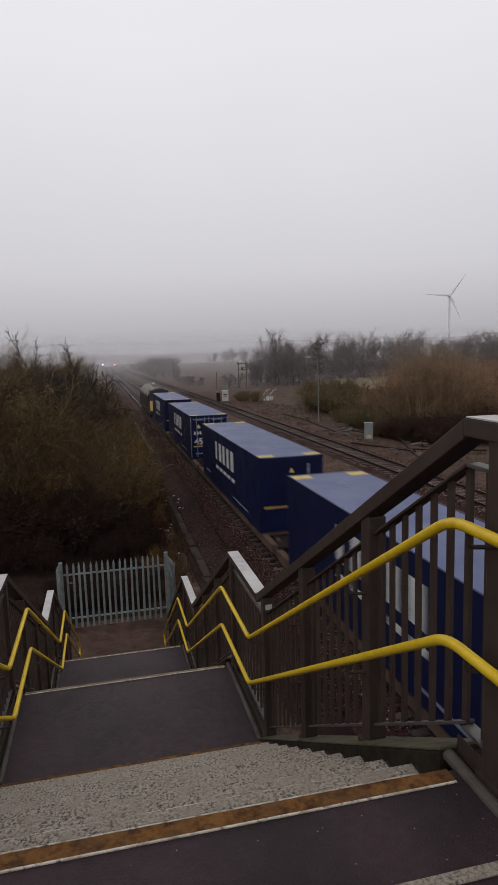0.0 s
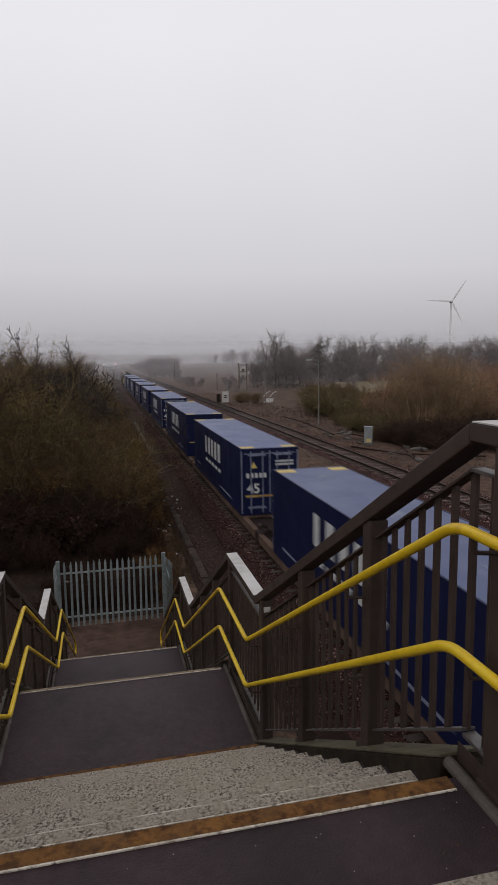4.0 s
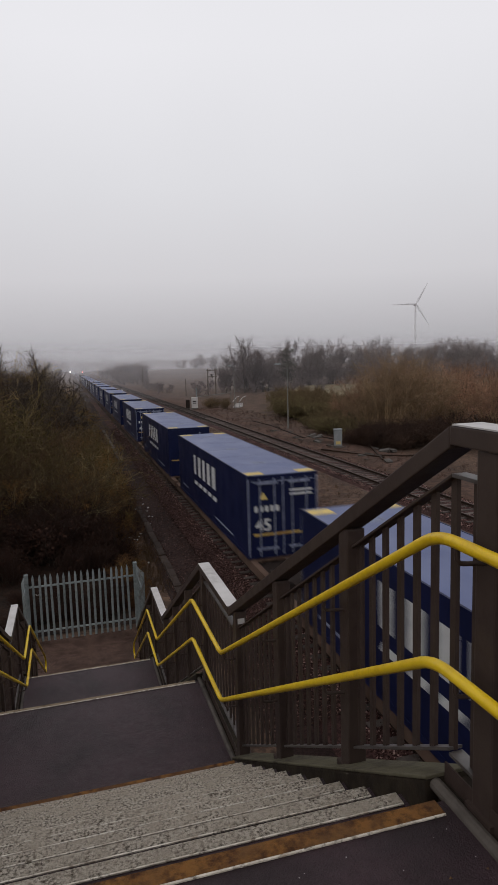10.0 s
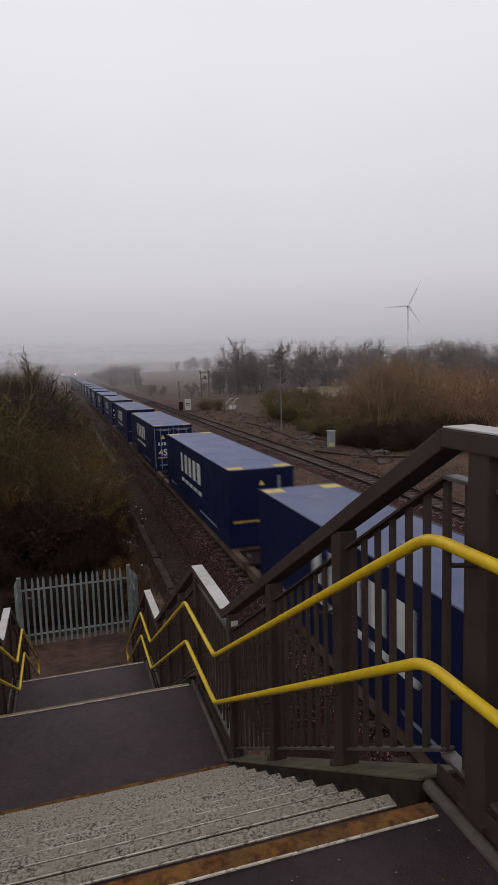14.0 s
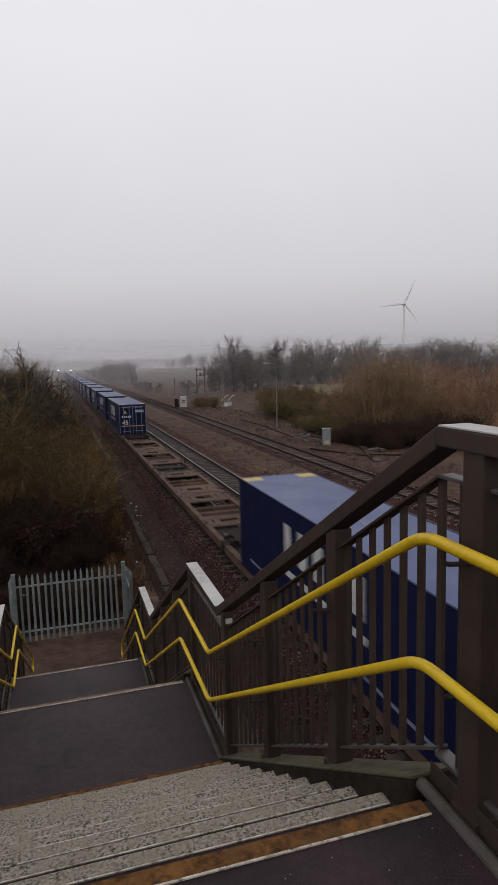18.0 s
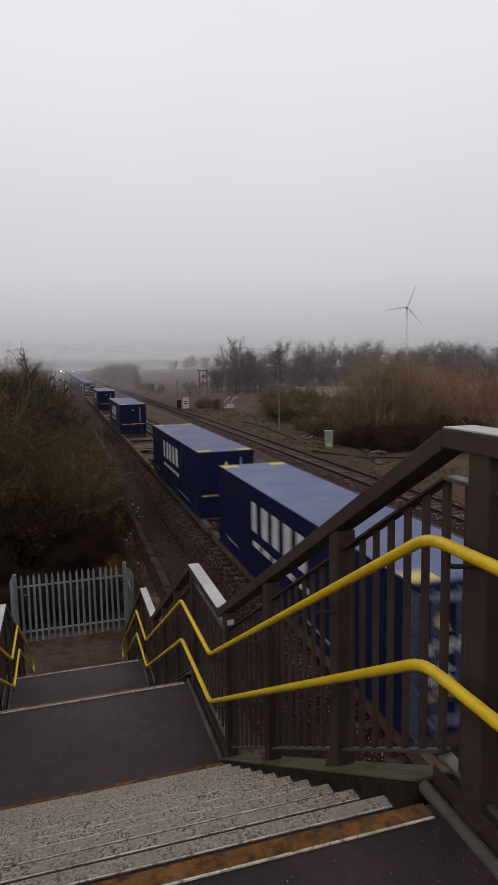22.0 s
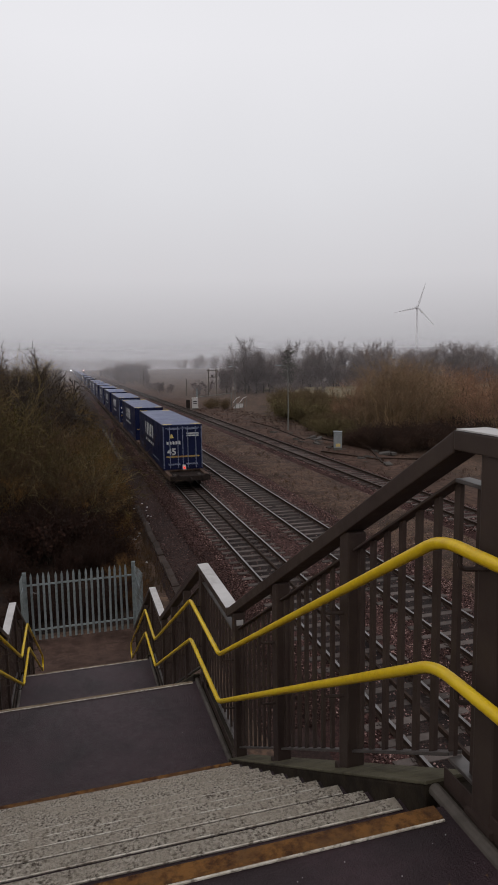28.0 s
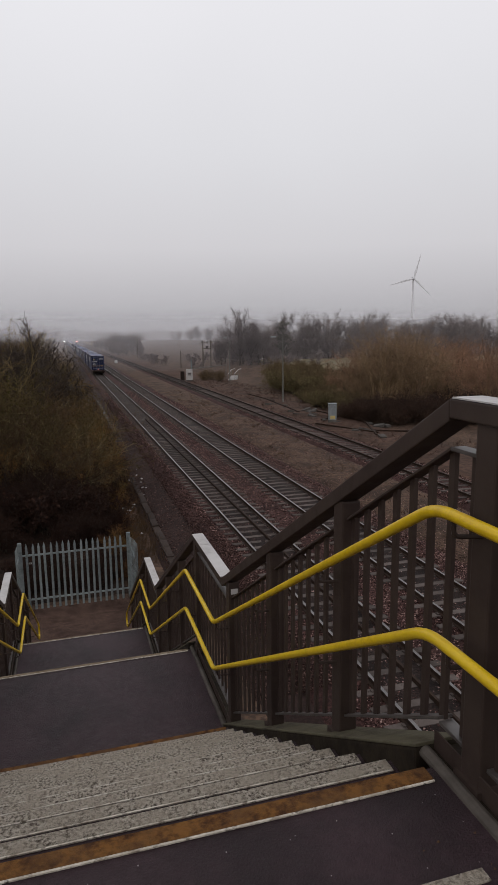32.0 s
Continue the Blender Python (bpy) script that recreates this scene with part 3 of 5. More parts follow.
# ---- concrete cable trough ----
def cable_trough(x, y0, y1, seed, gaps=0.06, lift=0.0, stone=None):
    stone = stone or M_TROUGH
    t = thing("cable_trough", "grey concrete cable trough with loose lids beside the line", "cable trough", "cable troughs")
    rng = random.Random(seed)
    part("channel", box(x - 0.14, x + 0.14, y0, y1, -0.50, -0.29 + lift), stone, t)
    me = None
    y = y0
    while y < y1 - 0.5:
        if rng.random() > gaps:
            if me is None:
                o = part("lid", box(-0.13, 0.13, 0.01, 0.94, 0, 0.05, 0.008), stone, t)
                me = o.data
            else:
                o = new("lid", me)
                o.parent = t
            o.location = (x + rng.uniform(-0.02, 0.02), y, -0.287 + lift + rng.uniform(0, 0.01))
            o.rotation_euler = (rng.uniform(-0.01, 0.01), rng.uniform(-0.02, 0.02), rng.uniform(-0.02, 0.02))
        y += 0.96


cable_trough(3.30, 19.5, 34.5, 3)
cable_trough(3.80, 52.0, 79.0, 5, 0.2, 0.06, M_CONCRETE)

# ---- the stairs down from the footbridge ----
XL, XR = -0.96, 1.13          # inner faces of the stringers
RISERS = (12, 12, 13)
LAND = [(-0.62, 1.715, 6.02), (4.59, 6.265, 4.17), (9.13, 10.80, 2.31)]   # y from, y to, level
FOOT = (13.95, 0.20)
stairs = thing("staircase", "dark outdoor staircase with worn pale step edges and three landings", "staircase")


def nosing(y, z, tread, tan=False, x0=XL + 0.005, x1=XR - 0.02, w=0.058, dull=False):
    part("nosing", box(x0, x1, y - w, y + 0.004, z + 0.001, z + 0.007), M_NOSE_DULL if dull else M_NOSE_TAN if tan else M_NOSE, tread, "dull brown edge strip" if dull else "tan edge strip" if tan else "pale worn edge strip")
    part("edge_line", box(x0, x1, y - w - (0.014 if dull else 0.008), y - w - 0.0005, z + 0.001, z + 0.006), M_NOSE_LINE, tread, "chipped white line")


for k, (ya, yb, z) in enumerate(LAND):
    l = part("landing", box(XL - 0.02, XR + 0.02, ya - 0.02, yb, z - 0.16, z), M_LANDING, stairs, "dark bitumen landing")
    nosing(yb, z, l, k == 0, w=(0.058, 0.030, 0.026)[k], dull=k > 0)
    nxt = LAND[k + 1] if k < 2 else (FOOT[0], 0, FOOT[1])
    n = RISERS[k]
    r, g = (z - nxt[2]) / n, (nxt[0] - yb) / (n - 1)
    for i in range(1, n):
        zi = z - r * i
        t = part("tread", box(XL - 0.02, XR + 0.02, yb + g * (i - 1) - 0.015, yb + g * i, zi - r - 0.05, zi), M_LANDING, stairs)
        nosing(yb + g * i, zi, t, i == n - 1, w=0.053 - 0.0016 * i)
part("joint_strip", box(XL + 0.03, XR - 0.09, 1.268, 1.31, 6.021, 6.026), M_NOSE, stairs, "chipped strip across the top landing")

# stringers: level along the landings, raked along the flights
PITCH = [(-0.6, 6.055), (1.80, 6.055), (4.76, 4.25), (6.30, 4.235), (9.30, 2.40), (10.84, 2.375), (14.2, 0.33)]


def pitch(y, up=0.0):
    for a, b in zip(PITCH, PITCH[1:]):
        if a[0] <= y <= b[0]:
            return a[1] + (b[1] - a[1]) * (y - a[0]) / (b[0] - a[0]) + up
    return (PITCH[-1] if y > PITCH[-1][0] else PITCH[0])[1] + up


for sd, x0, x1 in ((1, XR, XR + 0.20), (-1, XL - 0.20, XL)):
    for k, (a, b) in enumerate(zip(PITCH, PITCH[1:])):
        if k % 2:
            # stringer body much darker than its mossy top strip
            st = part("stringer", beam_yz(x0, x1, (a[0], a[1] - 0.012), (b[0], b[1] - 0.012), 0.41, 0.012), M_DARK_CONC, stairs, "dark concrete stringer")
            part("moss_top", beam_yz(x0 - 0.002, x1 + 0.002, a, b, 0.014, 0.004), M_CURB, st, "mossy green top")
        else:
            xa, xb = (x0 + 0.045, x1) if sd > 0 else (x0, x1 - 0.045)
            part("landing_edge", beam_yz(xa, xb, (a[0], LAND[k // 2][2] + 0.004), (b[0], LAND[k // 2][2] + 0.004), 0.42, 0.008), M_DARK_CONC, stairs, "dark edge beam of a landing")
            xk = XR + 0.036 if sd > 0 else XL - 0.036
            part("kerb", tube([(xk, a[0], LAND[k // 2][2] - 0.002), (xk, b[0], LAND[k // 2][2] - 0.002)], 0.024, 12), M_KERB, stairs, "dull rounded kerb")
            part("toe_plate", box(xk + sd * 0.035, xk + sd * 0.041, a[0], b[0], LAND[k // 2][2] - 0.05, LAND[k // 2][2] + 0.075), M_STEEL, stairs)
for y, z in ((0.6, 5.7), (5.5, 3.9), (10.1, 2.05)):
    for x in (XL + 0.15, XR - 0.15):
        part("column", box(x - 0.12, x + 0.12, y - 0.12, y + 0.12, -0.45, z, 0.01), M_STEEL, stairs)

# balustrades: posts, box-section top rail, barred panels
TOPY = [(-0.6, 7.28), (1.775, 7.28), (4.98, 5.455), (6.24, 5.455), (9.50, 3.60), (10.86, 3.60), (14.30, 1.46)]
PANEL = [(-0.6, 7.117), (1.80, 7.117), (4.87, 5.30), (6.12, 5.30), (9.38, 3.445), (10.74, 3.445), (14.30, 1.24)]
POSTS = (0.30, 1.595, 2.64, 3.70, 4.80, 6.18, 7.24, 8.30, 9.34, 10.76, 11.85, 12.95, 14.05)


def on(line, y):
    for a, b in zip(line, line[1:]):
        if a[0] <= y <= b[0]:
            return a[1] + (b[1] - a[1]) * (y - a[0]) / (b[0] - a[0])
    return line[-1][1]


def balustrade(x, side):
    """side: +1 where the tracks are to its outside."""
    t = thing("balustrade", "brown-grey painted steel balustrade with upright bars beside the stairs", "balustrade", "stair balustrades")
    for k, (a, b) in enumerate(zip(TOPY, TOPY[1:])):
        level = k % 2 == 0
        part("top_rail", beam_yz(x - 0.055, x + 0.050, a, b, 0.064 if level else 0.075, 0.006), M_STEEL, t)
        # pale capping puts the sky's reflection on the level rail tops
        if level:
            e0, e1 = a[0] + (0.0 if k == 0 else 0.02), b[0] - 0.015
            if k == 2:
                m = e1 - 0.36
                part("capping", box(x - 0.056, x + 0.056, e0, m - 0.006, a[1] + 0.001, a[1] + 0.006), M_CAP, t, "capping plate painted pale for the sky's reflection")
                part("capping", box(x - 0.056, x + 0.056, m, e1, a[1] + 0.001, a[1] + 0.006), M_CAP, t, "capping plate painted pale for the sky's reflection")
            else:
                part("capping", box(x - 0.056, x + 0.056, e0, e1, a[1] + 0.001, a[1] + 0.006), M_CAP, t, "capping plate painted pale for the sky's reflection")
    for y in POSTS:
        part("post", box(x - 0.045, x + 0.045, y - 0.05, y + 0.05, pitch(y) - 0.02, on(TOPY, y) - 0.06, 0.008), M_STEEL, t)
        part("base_plate", box(x - 0.06, x + 0.06, y - 0.065, y + 0.065, pitch(y) - 0.05, pitch(y) - 0.005), M_STEEL, t)
    bar = None
    for ya, yb in zip(POSTS, POSTS[1:]):
        knots = [ya + 0.06] + [k[0] for k in PANEL if ya + 0.1 < k[0] < yb - 0.1] + [yb - 0.06]
        for p, q in zip(knots, knots[1:]):
            flat = abs(on(PANEL, p) - on(PANEL, q)) < 0.02
            # level pieces get the sky-lightened copy of the steel paint
            part("panel_rail", beam_yz(x - 0.028, x + 0.028, (p, on(PANEL, p)), (q, on(PANEL, q)), 0.014, 0.003), M_BAR_SKYLIT if flat else M_STEEL, t)
        knots = [ya + 0.06] + [k[0] for k in PITCH if ya + 0.1 < k[0] < yb - 0.1] + [yb - 0.06]
        for p, q in zip(knots, knots[1:]):
            flat = abs(pitch(p) - pitch(q)) < 0.03
            up = 0.072 if flat else 0.090
            part("bottom_rail", beam_yz(x - 0.028, x + 0.028, (p, pitch(p, up)), (q, pitch(q, up)), 0.014, 0.003), M_BAR_SKYLIT, t)
        n = int((yb - ya - 0.12) / 0.123 + 0.5)
        for i in range(n):
            y = yb - 0.087 - 0.123 * i
            top, bot = on(PANEL, y) - 0.008, pitch(y, 0.064 if abs(pitch(y + 0.03) - pitch(y - 0.03)) < 0.003 else 0.082)
            part("bar", box(x - 0.008, x + 0.008, y - 0.016, y + 0.016, bot, top), M_STEEL, t)
    return t


balustrade(1.245, 1)
balustrade(-1.075, -1)

# yellow handrails, an upper and a lower on each side
UPPER = [(-0.6, 6.949), (1.695, 6.949), (4.90, 5.10), (6.18, 5.10), (9.46, 3.25), (10.74, 3.25), (14.0, 1.22)]
LOWER = [(-0.6, 6.525), (1.715, 6.525), (4.95, 4.655), (6.22, 4.665), (9.50, 2.80), (10.82, 2.80), (14.0, 0.84)]


def handrail(x, out):
    t = thing("handrail", "bright yellow tubular double handrail along the stairs", "handrail", "stair handrails")
    up = [(x, y, z) for y, z in UPPER]
    lo = [(x, y, z) for y, z in LOWER]
    part("upper_rail", tube(bend(up), 0.0195, 14), M_YELLOW, t, smooth=True)
    part("lower_rail", tube(bend(lo), 0.0195, 14), M_YELLOW, t, smooth=True)
    part("end_bow", tube(bend([(x, 14.0, 1.22), (x, 14.22, 1.06), (x, 14.22, 0.86), (x, 14.0, 0.84)], 0.08), 0.0198, 12), M_YELLOW, t, smooth=True)
    for line in (UPPER, LOWER):
        y = 5.92
        part("sleeve", tube([(x, y - 0.012, on(line, y)), (x, y + 0.012, on(line, y))], 0.0215, 12), M_YELLOW, t)
        for y in POSTS[1:]:
            z = on(line, min(y, 13.9))
            part("bracket", tube(bend([(x, y, z - 0.015), (x, y, z - 0.065), (x + out * 0.10, y, z - 0.075)], 0.03, 3), 0.008, 8), M_STEEL, t)


handrail(1.10, 1)
handrail(-0.86, -1)
plate = thing("small_label", "small pale label plate on a balustrade post", "label", at=pose(1.245, 4.748, 5.42))
part("plate", box(-0.028, 0.028, -0.004, 0.003, -0.022, 0.022), M_CAP, plate)

# ---- palisade fence ----
def palisade_fence():
    t = thing("palisade_fence", "grey galvanised steel palisade fence closing off the foot of the stairs", "fence")
    y, z0 = 18.40, -0.36
    pale = None

    def pale_mesh():
        bm = bmesh.new()
        prof = [(-0.034, 0.012), (-0.018, -0.006), (0.018, -0.006), (0.034, 0.012), (0.031, 0.015), (0.016, -0.002), (-0.016, -0.002), (-0.031, 0.015)]
        rings = []
        for z, s in ((0, 1), (1.88, 1), (1.97, 0.45), (2.0, 0.15)):
            rings.append([bm.verts.new((px * s, py, z)) for px, py in prof])
        for a, b in zip(rings, rings[1:]):
            for i in range(8):
                bm.faces.new((a[i], a[(i + 1) % 8], b[(i + 1) % 8], b[i]))
        bm.faces.new(rings[-1])
        bmesh.ops.recalc_face_normals(bm, faces=bm.faces[:])
        me = bpy.data.meshes.new("pale")
        bm.to_mesh(me)
        bm.free()
        me.materials.append(M_GALV)
        return me

    pale = pale_mesh()
    rng = random.Random(4)
    for i in range(17):
        o = new("pale", pale)
        o.parent = t
        o.location = (-1.31 + i * 0.167, y + rng.uniform(-0.01, 0.01), z0 + 0.03)
        o.rotation_euler = (rng.uniform(-0.02, 0.02), rng.uniform(-0.012, 0.012), rng.uniform(-0.1, 0.1))
    for z in (0.34, 1.68):
        part("rail", box(-1.48, 1.59, y + 0.02, y + 0.055, z0 + z - 0.025, z0 + z + 0.025, 0.004), M_GALV, t)
    for x, h in ((-1.49, 2.06), (1.58, 2.08)):
        part("post", box(x - 0.055, x + 0.055, y + 0.0, y + 0.10, z0 - 0.3, z0 + h, 0.006), M_GALV, t)
    # the wings that come back towards the stairs
    for x, dx, n in ((1.61, 0.018, 7), (-1.55, -0.004, 4)):
        for i in range(n):
            o = new("pale", pale)
            o.parent = t
            o.location = (x + dx * i, y - 0.14 - i * 0.157, z0 + 0.03 + 0.012 * i)
            o.rotation_euler = (0, 0, radians(80 if x > 0 else -85))
        for z in (0.34, 1.68):
            part("rail", box(x + 0.01, x + 0.035, y - 0.14 - (n - 1) * 0.157, y - 0.02, z0 + z - 0.02, z0 + z + 0.02), M_GALV, t)


palisade_fence()

# trodden earth between the fence and the stairs, and scraps on the landings
pv = [(x, y, land(x, y) + 0.02) for y in [13.9 + 0.28 * j for j in range(17)] for x in [-1.5 + 0.3 * i for i in range(11)]]
pf = [(j * 11 + i, j * 11 + i + 1, (j + 1) * 11 + i + 1, (j + 1) * 11 + i) for j in range(16) for i in range(10)]
tagged(raw("path", pv, pf, M_PATH, smooth=True), "trodden brown earth with dead leaves at the foot of the stairs", "path", kind="structure")
_s = random.Random(17)
bm = bmesh.new()
for k in range(150):
    ya, yb, z = LAND[_s.choice((0, 1, 1, 1, 2))]
    x, y, w = _s.uniform(XL + 0.05, XR - 0.05), _s.uniform(max(ya, 0.9), yb - 0.12), _s.uniform(0.003, 0.006)
    if _s.random() < 0.4:
        x = _s.choice((XL + 0.06, XR - 0.06)) + _s.uniform(-0.04, 0.04)
    a = _s.uniform(0, 3.14)
    c, d = math.cos(a) * w, math.sin(a) * w
    q = [bm.verts.new(p) for p in ((x + c, y + d, z + 0.002), (x - d * 0.6, y + c * 0.6, z + 0.005), (x - c, y - d, z + 0.002), (x + d * 0.6, y - c * 0.6, z + 0.008))]
    bm.faces.new(q)
tagged(part("leaf_litter", bm, M_LEAF_BROWN), "tiny dead leaf scraps and grit on the stair landings", "litter", kind="stuff")

bm = bmesh.new()
for k in range(90):
    ya, yb, z = LAND[_s.choice((0, 0, 1))]
    box_x, box_y, w = _s.uniform(XL + 0.05, XR - 0.03), _s.uniform(max(ya, 1.0), yb - 0.1), _s.uniform(0.0007, 0.0017)
    box(box_x - w, box_x + w, box_y - w, box_y + w, z, z + w, bm=bm)
tagged(part("grit", bm, M_LITTER), "pale grit scattered on the dark landings", "grit", kind="stuff")

# ---- the freight train ----
CX, DECK, TOP = 6.86, 0.80, 3.70
HALF, LONG = 1.27, 13.72


def plate_x(x, y0, y1, z0, z1, t=0.006, slant=0.0):
    """A thin plate on the side face at x, its top leaning by slant along y."""
    return hexa([(x, y0, z0), (x, y1, z0), (x, y1 + slant, z1), (x, y0 + slant, z1), (x - t, y0, z0), (x - t, y1, z0), (x - t, y1 + slant, z1), (x - t, y0 + slant, z1)])


def plate_y(y, x0, x1, z0, z1, t=0.006, out=-1):
    return box(x0, x1, min(y, y + out * t), max(y, y + out * t), z0, z1)


def lettering(text, size, y, x, z, parent, name, material, out=-1):
    """Raised letters on the end face at y."""
    cu = bpy.data.curves.new(name, "FONT")
    cu.body, cu.size, cu.extrude = text, size, 0.004
    cu.offset = 0.012
    ob = new(name, cu)
    ob.matrix_world = pose(x, y, z, 90, 0, 0 if out < 0 else 180)
    dg = bpy.context.evaluated_depsgraph_get()
    me = bpy.data.meshes.new_from_object(ob.evaluated_get(dg))
    bpy.data.objects.remove(ob)
    me.transform(pose(x, y, z, 90, 0, 0 if out < 0 else 180))
    me.materials.clear()
    me.materials.append(material)
    o = new(name, me)
    o.parent = parent
    return o


def container(door_rear):
    """A 45-foot box: front end at y = 0, rear at -LONG; z = 0 at its floor."""
    h = TOP - DECK
    t = thing("shipping_container", "long dark blue shipping container with plain white side blocks", "shipping container", "blue shipping containers")
    bm = box(-HALF, HALF, -LONG, 0, 0, h - 0.012, 0.025)
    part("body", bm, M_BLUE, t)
    # roof takes the sky-lightened blue, the sides the dark one
    part("roof", box(-HALF + 0.035, HALF - 0.035, -LONG + 0.05, -0.05, h - 0.02, h, 0.006), M_ROOF, t, "blue roof painted lighter for the sky light on it")
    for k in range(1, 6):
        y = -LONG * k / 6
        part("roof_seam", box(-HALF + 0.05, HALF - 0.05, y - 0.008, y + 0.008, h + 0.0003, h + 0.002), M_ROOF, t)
    for s in (-1, 1):
        part("roof_rail", box(min(s * (HALF - 0.04), s * (HALF + 0.006)), max(s * (HALF - 0.04), s * (HALF + 0.006)), -LONG + 0.02, -0.02, h - 0.09, h + 0.008), M_BLUE, t)
        part("bottom_rail", box(min(s * (HALF - 0.04), s * (HALF + 0.008)), max(s * (HALF - 0.04), s * (HALF + 0.008)), -LONG + 0.02, -0.02, 0.0, 0.14), M_BLUE, t)
        for y0 in (-0.22, -LONG + 0.62):
            part("corner_mark", box(min(s * 0.62, s * 1.22), max(s * 0.62, s * 1.22), y0 - 0.5, y0, h + 0.004, h + 0.009), M_AMBER, t, "yellow roof corner marking")
    for y in (-1.6, -6.8, -11.0):
        part("roof_patch", box(-0.28, 0.22, y - 0.30, y + 0.15, h + 0.0045, h + 0.008), M_PALEBLUE, t, "pale worn roof patch")
    # white side marking: five plain tall blocks over five leaning dashes
    x = -HALF - 0.001
    w = 4.85 / 5
    for i in range(5):
        y0 = -4.35 - w * i
        part("side_mark", plate_x(x, y0 - w * (0.44, 0.60, 0.55, 0.58, 0.66)[i], y0, 1.50, 2.42), M_WHITE, t, "plain white block")
    for i in range(5):
        y0 = -4.35 - w * i
        part("side_dash", plate_x(x, y0 - w * 0.72, y0, 1.02, 1.20, slant=-0.14), M_WHITE, t, "leaning white dash")
    part("side_stripe", plate_x(x, -2.6, -1.2, 0.42, 0.50), M_PALEBLUE, t, "small pale lettering bar")
    part("side_stripe", plate_x(x, -11.6, -8.6, 0.30, 0.38, slant=0.0), M_PALEBLUE, t, "small pale lettering bar")
    # ends
    for y, out, doors in ((-LONG, -1, door_rear), (0.0, 1, not door_rear)):
        e = y + out * 0.001
        if doors:
            for s in (-1, 1):
                part("door", box(min(s * 0.02, s * 1.18), max(s * 0.02, s * 1.18), min(e, e + out * 0.035), max(e, e + out * 0.035), 0.16, h - 0.14, 0.006), M_BLUE, t)
                for bx in (0.32, 0.84):
                    part("lock_bar", rod((s * bx, e + out * 0.07, 0.10), (s * bx, e + out * 0.07, h - 0.12), 0.024, sides=8), M_PALEBLUE, t, "pale upright locking bar")
                for bz in (0.35, h - 0.28):
                    part("bar_guide", box(min(s * 0.2, s * 0.96), max(s * 0.2, s * 0.96), min(e, e + out * 0.09), max(e, e + out * 0.09), bz - 0.035, bz + 0.035), M_PALEBLUE, t)
            for bx in (-1.235, 1.235, 0.0):
                part("door_seal", plate_y(e, bx - 0.022, bx + 0.022, 0.10, h - 0.10, 0.038, out=out), M_PALEBLUE, t, "pale upright door edge")
            d = e + out * 0.036
            f = -out
            part("header_line", plate_y(d, -1.10, 1.10, h - 0.24, h - 0.20, out=out), M_PALEBLUE, t, "pale line over the doors")
            for bx in (1.04, 0.85, 0.66, 0.47, 0.28):
                part("name_bar", plate_y(d, min(-f * bx, -f * (bx - 0.12)), max(-f * bx, -f * (bx - 0.12)), 1.64, 1.84, out=out), M_WHITE, t, "white lettering bar")
            lettering("45", 0.58, d, -f * 1.02, 0.98, t, "length_number", M_WHITE, out)
            part("yellow_band", plate_y(d, min(-f * 1.08, f * 1.08), max(-f * 1.08, f * 1.08), 0.80, 0.88, out=out), M_ORANGE, t, "yellow band")
            for z in (2.28, 2.14):
                part("number_bar", plate_y(d, min(f * 0.25, f * 1.05), max(f * 0.25, f * 1.05), z, z + 0.08, out=out), M_WHITE, t, "white number bar")
            part("warning_triangle", hexa([(-f * 0.86, d, 2.06), (-f * 0.56, d, 2.06), (-f * 0.70, d, 2.32), (-f * 0.72, d, 2.32), (-f * 0.86, d + out * 0.006, 2.06), (-f * 0.56, d + out * 0.006, 2.06), (-f * 0.70, d + out * 0.006, 2.32), (-f * 0.72, d + out * 0.006, 2.32)]), M_AMBER, t, "yellow warning triangle")
        else:
            f = -out
            part("end_panel", box(-1.16, 1.16, min(e, e + out * 0.02), max(e, e + out * 0.02), 0.1, h - 0.1, 0.006), M_BLUE, t)
            d = e + out * 0.021
            part("orange_band", plate_y(d, -1.12, 1.12, 0.935, 1.005, out=out), M_ORANGE, t, "weathered orange band")
            part("hazard_plate", plate_y(d, -0.10, 0.10, 0.89, 1.05, 0.012, out=out), M_ORANGE, t, "yellow plate")
            part("upright_strip", plate_y(d, min(f * 0.62, f * 0.72), max(f * 0.62, f * 0.72), 1.15, 2.6, out=out), M_PALEBLUE, t, "pale upright strip")
            part("warning_triangle", hexa([(-0.10, d, 2.28), (0.10, d, 2.28), (0.01, d, 2.46), (-0.01, d, 2.46), (-0.10, d + out * 0.006, 2.28), (0.10, d + out * 0.006, 2.28), (0.01, d + out * 0.006, 2.46), (-0.01, d + out * 0.006, 2.46)]), M_AMBER, t, "yellow warning triangle")
        for s in (-1, 1):
            for z in (0.0, h - 0.12):
                part("corner_casting", box(min(s * 1.09, s * 1.278), max(s * 1.09, s * 1.278), min(e - out * 0.1, e + out * 0.012), max(e - out * 0.1, e + out * 0.012), z, z + 0.12), M_BLUE, t)
    return t


def bogie(parent, y):
    b = part("bogie", box(-0.98, -0.82, y - 1.35, y + 1.35, 0.26, 0.58, 0.03), M_BOGIE, parent)
    part("side_frame", box(0.82, 0.98, y - 1.35, y + 1.35, 0.26, 0.58, 0.03), M_BOGIE, b)
    part("bolster", box(-0.82, 0.82, y - 0.22, y + 0.22, 0.36, 0.62), M_BOGIE, b)
    for dy in (-0.9, 0.9):
        for s in (-1, 1):
            part("wheel", disc(s * 0.76, y + dy, 0.365, 0.365, 0.13, 20), M_WHEEL, b, smooth=False)
            part("axle_box", box(min(s * 0.86, s * 1.08), max(s * 0.86, s * 1.08), y + dy - 0.16, y + dy + 0.16, 0.24, 0.50, 0.02), M_BOGIE, b)
        part("axle", rod((-0.7, y + dy, 0.365), (0.7, y + dy, 0.365), 0.08), M_BOGIE, b)


